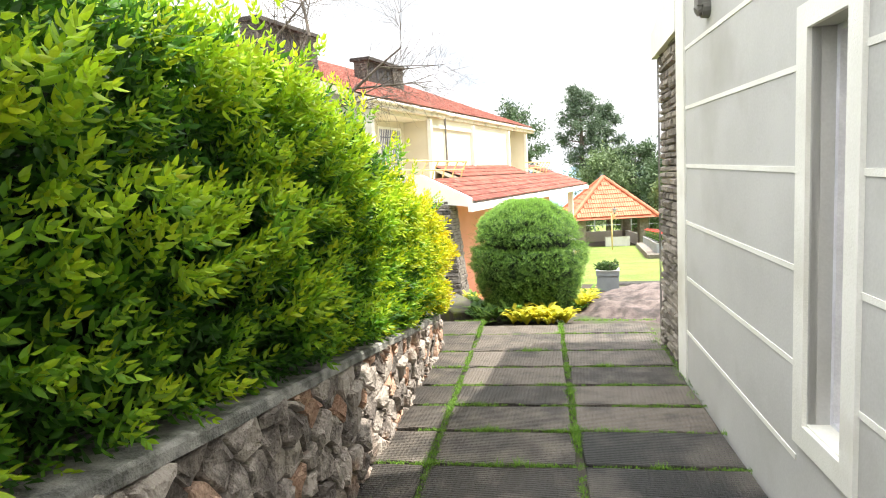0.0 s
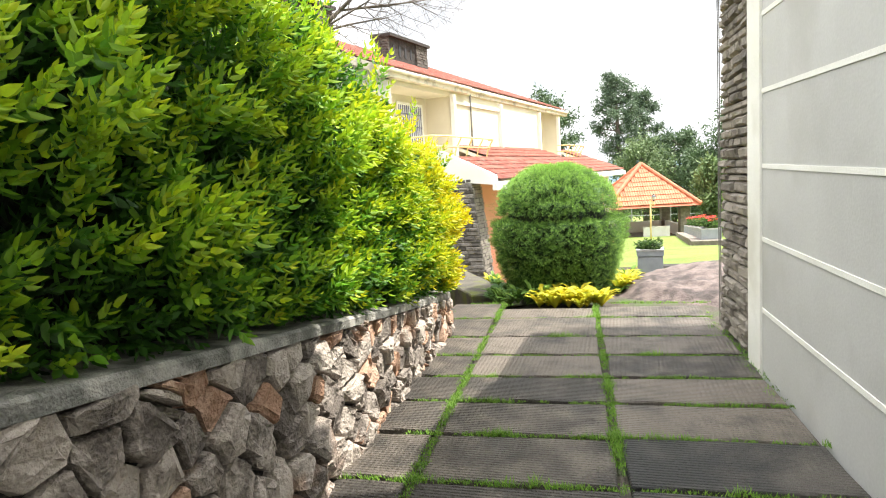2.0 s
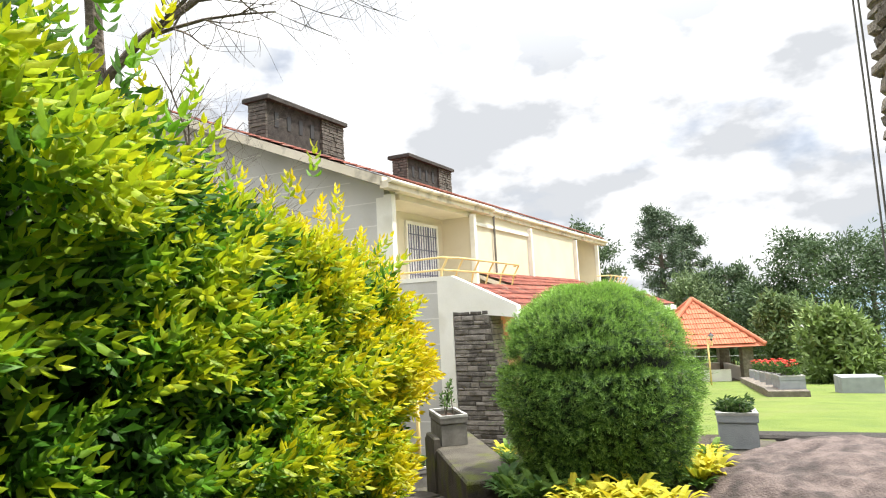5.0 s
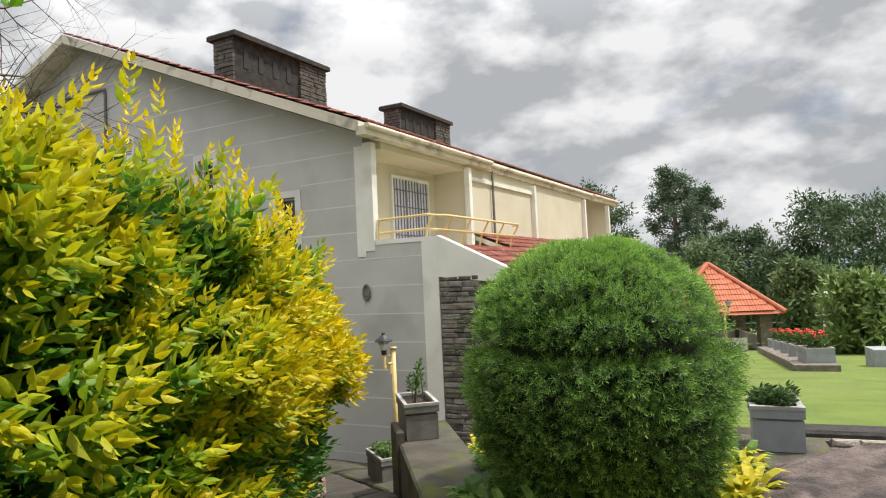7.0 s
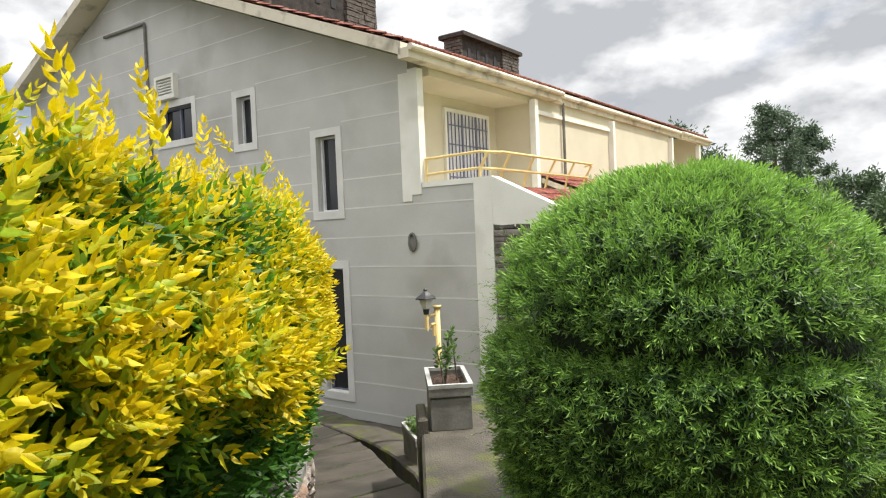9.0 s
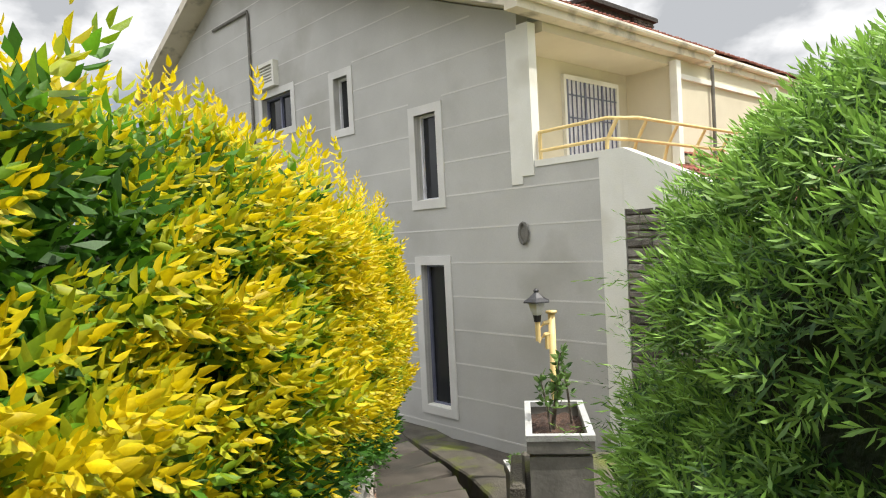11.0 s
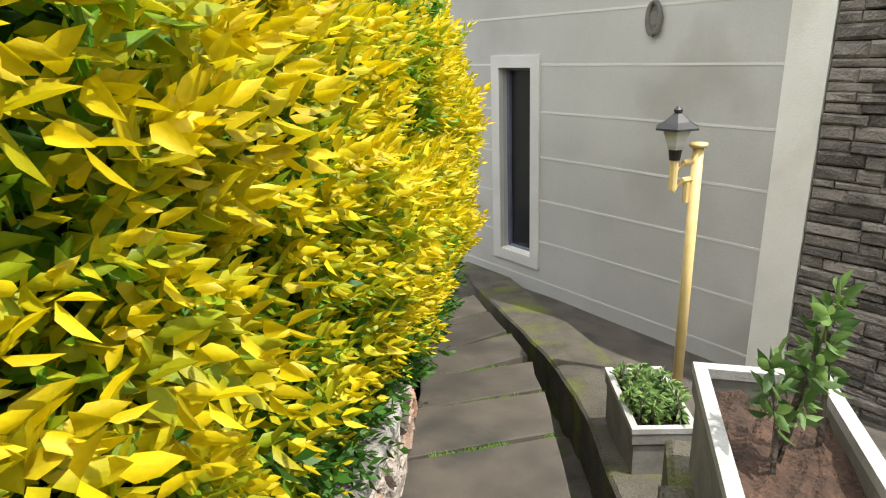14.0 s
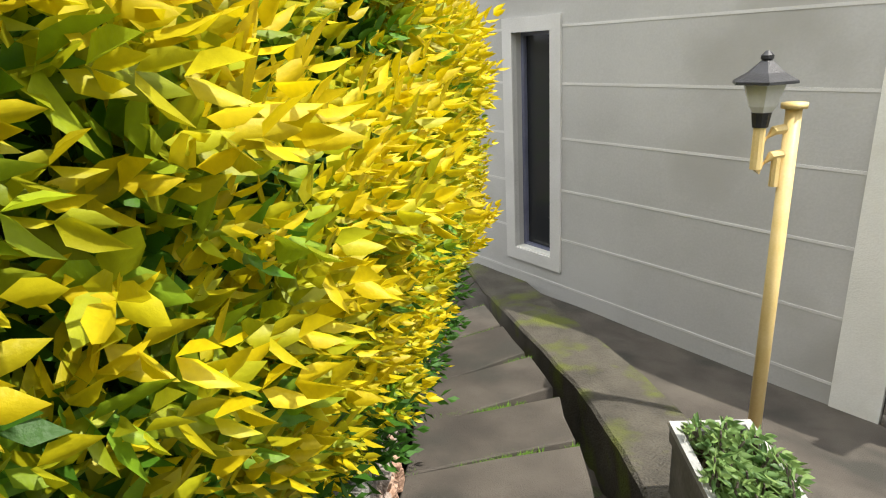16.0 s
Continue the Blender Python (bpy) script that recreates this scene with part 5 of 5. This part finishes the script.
put("planter_edge", Shape().box(-.5, -.4, 0, .5, .4, .5).mesh("planter_edge", M_BOX_BLUE), at=pose(4.6, 24.0, lawn_z(24) - .05), label="long grey planter box on the lawn", category="planter")
# gate post and fence
sh = Shape().box(-.25, -.25, -1, .25, .25, 2.3).box(-.32, -.32, 2.3, .32, .32, 2.42)
sh.face([(-.34, -.34, 2.42), (.34, -.34, 2.42), (0, 0, 2.7)]), sh.face([(.34, -.34, 2.42), (.34, .34, 2.42), (0, 0, 2.7)])
sh.face([(.34, .34, 2.42), (-.34, .34, 2.42), (0, 0, 2.7)]), sh.face([(-.34, .34, 2.42), (-.34, -.34, 2.42), (0, 0, 2.7)])
put("gate_post", sh.mesh("gate_post", M_WHITE), at=pose(6.0, 37.5, lawn_z(37.5)), label="white gate post with a pointed cap", category="gate post")
sh = Shape()
for k in range(60):
    x = -9 + k * 0.6
    if k % 4 == 0:
        sh.tube([(x, 43, lawn_z(43) - .3), (x, 43, lawn_z(43) + 1.9)], 0.04, 6)
    sh.tube([(x, 43, lawn_z(43) + .1), (x, 43, lawn_z(43) + 1.8)], 0.008, 4, caps=False)
for z in (.1, .7, 1.25, 1.8):
    sh.tube([(-9, 43, lawn_z(43) + z), (27, 43, lawn_z(43) + z)], 0.015, 5)
put("fence", sh.mesh("fence", M_STEEL), label="grey wire fence behind the lawn", category="fence")


# ---- trees ----
def tree(name, x, y, z, h, crown, label, seed, tall=False, col=((0.03, 0.06, 0.025), (0.10, 0.15, 0.07)), clumps=26, bare=False, leafn=58, leaf=0.38, low=None):
    r = random.Random(seed)
    nr = np.random.default_rng(seed)
    ob = empty(name, pose(x, y, z), label, "tree", "trees behind the garden")
    sh = Shape()
    lean = r.uniform(-.05, .05) * h
    mid = [(lean * f * f + r.uniform(-.01, .01) * h, r.uniform(-.01, .01) * h, h * f) for f in (0.0, 0.25, 0.5, 0.75, 0.95)]
    mid[0] = (0, 0, -0.5)
    sh.tube(mid, [h * .022 * q for q in (1.2, .9, .7, .45, .15)], 8)
    ends = []
    low = low if low is not None else (0.3 if tall else 0.25)
    for k in range(clumps):
        f = low + (1 - low) * (k + r.random()) / clumps
        a = k * 2.4 + r.uniform(-.6, .6)
        if tall:
            reach = crown * (0.22 + 0.78 * math.sin(math.pi * (0.12 + 0.82 * (f - low) / (1 - low)))) * r.uniform(.35, 1.05)
        else:
            reach = crown * math.sqrt(max(0.05, 1 - ((f - 0.55) / 0.5) ** 2)) * r.uniform(.55, 1.1)
        i = min(3, int(f * 4))
        c = Vector(mid[i]).lerp(Vector(mid[i + 1]), min(1, f * 4 - i))
        e = c + Vector((math.cos(a) * reach, math.sin(a) * reach, reach * r.uniform(.05, .5)))
        m = c.lerp(e, .5) + Vector((0, 0, -reach * .06))
        sh.tube([c, m, e], [h * .006, h * .004, h * .0015], 5, caps=False)
        ends += [e, m.lerp(e, .4)]
    put("trunk", sh.mesh("trunk", M_BARK), parent=ob)
    if not bare:
        P, W = [], []
        for e in ends:
            s = crown * (0.23 if tall else 0.27) * r.uniform(.6, 1.2)
            q = nr.normal(size=(leafn, 3)) * np.array((s, s, s * .8)) * .62 + np.array(e)
            P.append(q)
            W.append(nr.normal(size=(leafn, 3)) + np.array((0, 0, -.2 if tall else .3)))
        P, W = np.concatenate(P), np.concatenate(W)
        ca, cb = np.array(col[0]), np.array(col[1])
        me = foliage("crown", [M_TREELEAF], P, W, 0.7 + .6 * nr.random(len(P)), sprig(seed, 3, leaf * .7, leaf, leaf * .45, 60), lambda p, al: 1.5 * (ca + (cb - ca) * (nr.random(len(p)) * .7 + .3 * al)[:, None]), nr, True)
        put("crown", me, parent=ob, kind="stuff")
    return ob


def tree_on(sx, sz_top, d, h, crown, **k):
    """A tree d metres on from the garden's middle, at a slope sx to the side, its top at the slope sz_top."""
    x, y, top = -0.4 + sx * d, 6.26 + d, 1.53 + sz_top * d
    return tree("tree", x, y, top - h, h, crown, **k)


tree_on(0.010, 0.166, 52, 13.5, 2.1, label="tall grey-green gum tree with an open crown", seed=31, tall=True, col=((0.045, 0.075, 0.045), (0.13, 0.18, 0.11)), clumps=34, leafn=60, leaf=0.34, low=0.38)
tree_on(0.050, 0.130, 54, 12.0, 1.4, label="slender grey-green gum tree", seed=32, tall=True, col=((0.045, 0.075, 0.045), (0.13, 0.18, 0.11)), clumps=20, leafn=60, leaf=0.34, low=0.45)
tree_on(0.095, 0.05, 50, 9.5, 2.5, label="round dark green tree", seed=33)
tree_on(0.045, 0.035, 49, 8.0, 2.9, label="pale green spreading tree", seed=41, col=((0.06, 0.10, 0.04), (0.17, 0.23, 0.10)))
tree_on(0.155, 0.022, 46, 9.0, 2.6, label="dense dark green tree", seed=34)
tree_on(0.213, 0.086, 44, 10.5, 3.4, label="large dark spreading tree", seed=35)
tree_on(0.29, 0.08, 46, 10.5, 3.6, label="large dark spreading tree", seed=42)
tree_on(0.177, 0.000, 35, 5.0, 1.5, label="feathery cypress-like green tree", seed=36, col=((0.06, 0.10, 0.035), (0.15, 0.22, 0.08)), low=0.05)
tree_on(-0.11, 0.135, 46, 13.0, 2.4, label="tall dark tree behind the far house", seed=37)
tree_on(0.12, -0.005, 52, 7.5, 3.2, label="round mid-green garden tree", seed=39)
tree_on(0.25, -0.03, 26, 3.4, 1.3, label="clipped green garden shrub tree", seed=40, col=((0.07, 0.12, 0.03), (0.2, 0.28, 0.08)), low=0.05)


def bare_tree(x, y, z, h, seed):
    """A thin leafless tree: forked trunk, limbs and fine twigs."""
    r = random.Random(seed)
    ob = empty("tree", pose(x, y, z), "thin bare-branched tree standing behind the hedge", "tree")
    sh, tips = Shape(), []

    def grow(p, d, length, rad, level):
        pts, rads = [p], [rad]
        for k in range(4):
            d = (d + Vector((r.uniform(-.22, .22), r.uniform(-.22, .22), r.uniform(-.05, .12)))).normalized()
            p = p + d * length / 4
            pts.append(p)
            rads.append(rad * (1 - 0.16 * (k + 1)))
            if level < 4 and (k > 0 or level > 0):
                for _ in range(2 if level > 0 else 1):
                    a = r.uniform(0, 6.28)
                    side = d.cross(Vector((math.cos(a), math.sin(a), .2))).normalized()
                    grow(p, (d * .75 + side * .75 + Vector((0, 0, .08))).normalized(), length * (r.uniform(.24, .36) if level == 0 else r.uniform(.5, .66)), rads[-1] * .6, level + 1)
        sh.tube(pts, rads, 7 if level < 2 else 4 if level < 3 else 3, caps=False)
        if level >= 3:
            tips.append(p)

    grow(Vector((0, 0, -.5)), Vector((-0.06, 0, 1)), h, 0.085, 0)
    grow(Vector((0.12, -0.1, -.5)), Vector((-0.12, 0.1, 1)), h * 0.95, 0.075, 0)
    put("branches", sh.mesh("branches", M_BARK), parent=ob)


bare_tree(-3.05, 5.95, 0.35, 3.9, 5)

# ---- grass tufts between slabs, paving and path pieces ----
SLAB_V = [1.9, 2.52, 3.13, 3.74, 4.35, 4.97, 5.55, 6.10, 6.70, 7.32, 8.12, 8.95]
COLS = [(-1.40, -0.92), (-0.92, 0.22), (0.22, 1.40)]
pave = empty("pavement", FRAME_A, "dark ribbed paving slabs with grass in the joints", "paving", kind="structure")


def slab_mesh(w, d, t=0.05, chip=0.012, rnd=rng, mat=None, skew=0.0):
    sh = Shape()
    j = lambda: rnd.uniform(-chip, chip)
    base = [(-w / 2, -d / 2), (0, -d / 2), (w / 2, -d / 2), (w / 2, 0), (w / 2, d / 2), (0, d / 2), (-w / 2, d / 2), (-w / 2, 0)]
    base = [(a + j(), b + skew * a + j()) for a, b in base]
    rings = [[(a, b, -t) for a, b in base], [(a, b, -0.008) for a, b in base], [(a * (1 - .016 / w), b * (1 - .016 / d), 0) for a, b in base]]
    for r0, r1 in zip(rings, rings[1:]):
        for k in range(8):
            q = (k + 1) % 8
            sh.face([r0[k], r0[q], r1[q], r1[k]])
    sh.face(rings[-1])
    return sh.mesh("slab", mat or M_SLAB)


blades = Shape()


def tuft(p, n, h, spread, up=Vector((0, 0, 1))):
    for _ in range(n):
        x, y = p[0] + rng.uniform(-spread, spread), p[1] + rng.uniform(-spread, spread)
        a, L, wd = rng.uniform(0, 6.28), h * rng.uniform(.5, 1.2), 0.0035
        o = Vector((math.cos(a), math.sin(a), 0))
        s = o.cross(up) * wd
        b = Vector((x, y, p[2]))
        c = rng.random()
        col = (0.10 + .12 * c, 0.24 + .14 * c, 0.02 + .02 * c)
        blades.face([b - s, b + s, b + o * L * .6 + Vector((0, 0, L * .8))], col)


def joint(x0, y0, x1, y1, width, dense, h):
    n = int(math.hypot(x1 - x0, y1 - y0) * dense)
    for k in range(n):
        f = rng.random()
        x, y = x0 + (x1 - x0) * f, y0 + (y1 - y0) * f
        m = 0.5 + 0.9 * noise.noise((x * 2.1, y * 2.1, 4)) + 0.5 * noise.noise((x * 6.5, y * 6.5, 8))
        if m > 0.2:
            px, py = x + rng.uniform(-width, width), y + rng.uniform(-width, width)
            tuft((px, py, -0.012), 6, h * (0.35 + m * m), 0.012 + 0.016 * max(0.0, m))


slab_no = 0
for k, (v0, v1) in enumerate(zip(SLAB_V, SLAB_V[1:])):
    for c, (u0, u1) in enumerate(COLS):
        if c == 0:
            u0 -= 0.02 * k
        if k == 10 and c == 1:
            v1 -= 0.3
        gap = 0.055
        w, d = u1 - u0 - gap, v1 - v0 - gap
        put("slab", slab_mesh(w, d, mat=M_SLAB_DAMP if c == 2 and k in (3, 4) else None), at=pose((u0 + u1) / 2, (v0 + v1) / 2, rng.uniform(-.006, .006), rng.uniform(-.4, .4), rng.uniform(-.3, .3), rng.uniform(-.4, .4)), parent=pave)
    joint(-1.42, v0, 1.42, v0, 0.022, 120, 0.042)
for u in (-0.92, 0.22):
    joint(u, 2.2, u, 8.9, 0.034, 150, 0.04)
joint(-1.42, 3.0, -1.55, 8.6, 0.06, 60, 0.05)
joint(1.36, 5.5, 1.36, 8.3, 0.07, 60, 0.05)
joint(-1.4, 8.95, 1.5, 8.85, 0.05, 110, 0.05)
put("joint_grass", blades.mesh("joint_grass", M_GRASS), parent=pave, kind="stuff", label="short bright grass in the slab joints")

# path of slabs stepping down to the far house
stair = empty("path", pose(-3.5, 11, 0), "brown concrete slab path stepping down to the house", "path", kind="structure")
sinv = stair.matrix_basis.inverted()
blades = Shape()
for k, ((x0, y0), (x1, y1)) in enumerate(zip(PL, PL[1:])):
    x, y = (x0 + x1) / 2, (y0 + y1) / 2
    a = math.degrees(math.atan2(y1 - y0, x1 - x0)) - 90
    z = (ground_z(x0, y0) + ground_z(x1, y1)) / 2
    d = math.hypot(x1 - x0, y1 - y0)
    fall = math.degrees(math.atan2(ground_z(x1, y1) - ground_z(x0, y0), d))
    wd = 1.1 if k < 2 else 0.92 if k < 4 else 0.86
    skew = 0.0 if k < 3 else 0.36
    sx, sy = (x1 - x0) / d * skew * wd / 2, (y1 - y0) / d * skew * wd / 2
    put("slab", slab_mesh(wd, d - 0.035, 0.3, mat=M_PATH, skew=skew), at=sinv @ pose(x, y, z, fall, 0, a), parent=stair)
    ex, ey = math.cos(radians(a)) * wd / 2, math.sin(radians(a)) * wd / 2
    for _ in range(120):
        f = rng.uniform(-1, 1)
        if noise.noise((f * 2, k * 1.7, 3)) > -0.1:
            tuft((x1 + (ex + sx) * f + rng.uniform(-.015, .015), y1 + (ey + sy) * f + rng.uniform(-.015, .015), ground_z(x1, y1 + sy * f) - 0.03), 5, 0.035, 0.018)
put("joint_grass", blades.mesh("joint_grass", M_GRASS), parent=stair, at=sinv, kind="stuff", label="thin grass between the path slabs")

# drain kerb and apron between path and house
sh = Shape()
kerb = [(-2.95, 11.15), (-3.36, 11.72), (-3.76, 12.26), (-4.28, 12.80), (-4.82, 13.30), (-5.40, 13.74), (-5.98, 14.08), (-6.68, 14.48), (-7.5, 14.95), (-8.2, 15.35)]
edge = []
kx, ky, ka, kb = along_line(kerb, np.linspace(0, 1, 40))
for x, y, a, b in zip(kx, ky, ka, kb):
    q = 0.018 * noise.noise((x * 3, y * 3, 2))
    z = ground_z(x, y) + 0.05 + 0.012 * noise.noise((x * 4, y * 4, 9))
    rim = [(0.09 + q, -0.62), (0.09 + q, -0.02), (0.07 + q, 0.0), (-0.12, 0.008), (-0.40, -0.005), (-0.42, -0.3)]
    edge.append([(x + a * d, y + b * d, z + h) for d, h in rim])
for r0, r1 in zip(edge, edge[1:]):
    for k in range(5):
        sh.face([r0[k], r0[k + 1], r1[k + 1], r1[k]])
sh.face(edge[0][::-1]), sh.face(edge[-1])
put("kerb", sh.mesh("kerb", M_MOSS), label="mossy concrete drain edge beside the path", category="kerb", kind="structure")

# ---- stones of the walls, last ----
rs = random.Random(5)
for parent, flip, rows, span, depth, mat in ((house_b, False, (-1.75, 1.58), lambda z: (0.22, 1.26 - 0.1 * (z + 1.75)), 0.05, M_LEDGE), (house_a, True, (-0.02, 3.54), lambda z: (0.0, 1.19 - 0.02 * z), 0.07, M_LEDGE_LIGHT)):
    but = [o for o in parent.children if o.name.startswith("buttress")][0]
    for u0, z0, u1, z1 in ledge_stones(rows, span, 0, depth, rs):
        me = stone_mesh(u1 - u0, z1 - z0, depth + rs.uniform(-.015, .02), rs, "stone", mat)
        at = pose(u0, 0.02, z0, 0, rs.uniform(-1.6, 1.6), 0) if not flip else pose(u0, -0.10, z0, 0, rs.uniform(-1.6, 1.6), 0) @ Matrix.Diagonal((1, -1, 1, 1))
        put("stone", me, at=at, parent=but)


def clip_cell(poly, p, q):
    """The part of poly nearer to p than to q."""
    mx, my, nx, ny = (p[0] + q[0]) / 2, (p[1] + q[1]) / 2, q[0] - p[0], q[1] - p[1]
    out = []
    for i in range(len(poly)):
        a, b = poly[i], poly[(i + 1) % len(poly)]
        da, db = (a[0] - mx) * nx + (a[1] - my) * ny, (b[0] - mx) * nx + (b[1] - my) * ny
        if da <= 0:
            out.append(a)
        if (da < 0) != (db < 0):
            t = da / (da - db)
            out.append((a[0] + (b[0] - a[0]) * t, a[1] + (b[1] - a[1]) * t))
    return out


# rubble stones of the hedge wall: irregular cells over the face, by length along the wall and height
P = np.array(WALL)
S = np.concatenate(([0], np.cumsum(np.linalg.norm(np.diff(P, axis=0), axis=1))))
s_from, s_to = 3.2, float(S[-1]) - 1.5
pts = []
tries = 0
while len(pts) < 285 and tries < 20000:
    tries += 1
    s = rs.uniform(s_from, s_to)
    x, y = float(np.interp(s, S, P[:, 0])), float(np.interp(s, S, P[:, 1]))
    lo, hi = ground_z(x, y) - 0.04, coping_z(y) - 0.05
    z = rs.uniform(lo, hi)
    if all(((a - s) / 1.0) ** 2 + ((b - z) / 0.85) ** 2 > 0.155 ** 2 for a, b in pts):
        pts.append((s, z))
for s, z in pts:
    x, y = float(np.interp(s, S, P[:, 0])), float(np.interp(s, S, P[:, 1]))
    lo, hi = ground_z(x, y) - 0.06, coping_z(y) - 0.052
    poly = [(s - .4, lo), (s + .4, lo - .02), (s + .4, hi), (s - .4, hi)]
    for q in pts:
        if q != (s, z) and abs(q[0] - s) < .8:
            poly = clip_cell(poly, (s, z), q)
    if len(poly) < 3:
        continue
    whole = poly
    strips = [poly]
    if (int(s * 10) % 17) == 3:                          # a stone set as thin split slates on edge
        strips = []
        ang = radians(rs.choice((50, 60, 130)))
        ax, ay = math.cos(ang), math.sin(ang)
        for k in range(-7, 8):
            q = whole
            for e, sg in ((k * .045, -1), (k * .045 + .036, 1)):
                mx, my = s + ax * e, z + ay * e
                q = clip_cell(q, (mx - sg * ax * .1, my - sg * ay * .1), (mx + sg * ax * .1, my + sg * ay * .1)) if q else q
            if len(q) >= 3:
                strips.append(q)
    for poly in strips:
        cs, cz = sum(p[0] for p in poly) / len(poly), sum(p[1] for p in poly) / len(poly)
        k = len(poly)
        cut = []
        for i in range(k):                                   # knock the corners off
            a, b = poly[i], poly[(i + 1) % k]
            for f in (0.11, 0.89):
                cut.append((a[0] + (b[0] - a[0]) * f, a[1] + (b[1] - a[1]) * f))
        x, y, a, b = (float(q[0]) for q in along_line(WALL, [cs / S[-1]]))
        tang, out = Vector((b, -a, 0)), Vector((-a, -b, 0))
        d = rs.uniform(0.02, 0.075)
        tilt, tilt2 = rs.uniform(-.18, .18), rs.uniform(-.15, .15)
        sh = Shape()
        rings = []
        for shrink, dep in ((0.94, -0.06), (0.93, d * .45), (0.84, d * .9), (0.5, d)):
            ring = []
            for p in cut:
                ds, dz = (p[0] - cs) * shrink, (p[1] - cz) * shrink
                e = dep + ((ds * tilt + dz * tilt2 + rs.uniform(-.013, .013)) if dep > 0 else 0)
                if dep > 0:
                    ds, dz = ds * rs.uniform(0.9, 1.04), dz * rs.uniform(0.9, 1.04)
                ring.append(tang * -ds * -1 + out * e + Vector((0, 0, dz)))
            rings.append(ring)
        n = len(cut)
        for r0, r1 in zip(rings, rings[1:]):
            for i in range(n):
                j = (i + 1) % n
                sh.face([r0[i], r0[j], r1[j], r1[i]])
        sh.face(rings[-1])
        me = sh.mesh("stone", M_STONE_RED if rs.random() < .18 else M_STONE)
        put("stone", me, at=winv @ pose(x, y, cz), parent=wall_ob)

# coursed stones of the lawn's retaining wall
lawn_wall = bpy.data.objects["wall_lawn"]
for u0, z0, u1, z1 in ledge_stones((-0.68, -0.2), lambda z: (0.56, 4.6), 0, .05, rs):
    if z1 - z0 > .02:
        put("stone", stone_mesh(u1 - u0, z1 - z0, .05, rs, "stone", M_STONE), at=pose(u0, 12.62, z0), parent=lawn_wall)
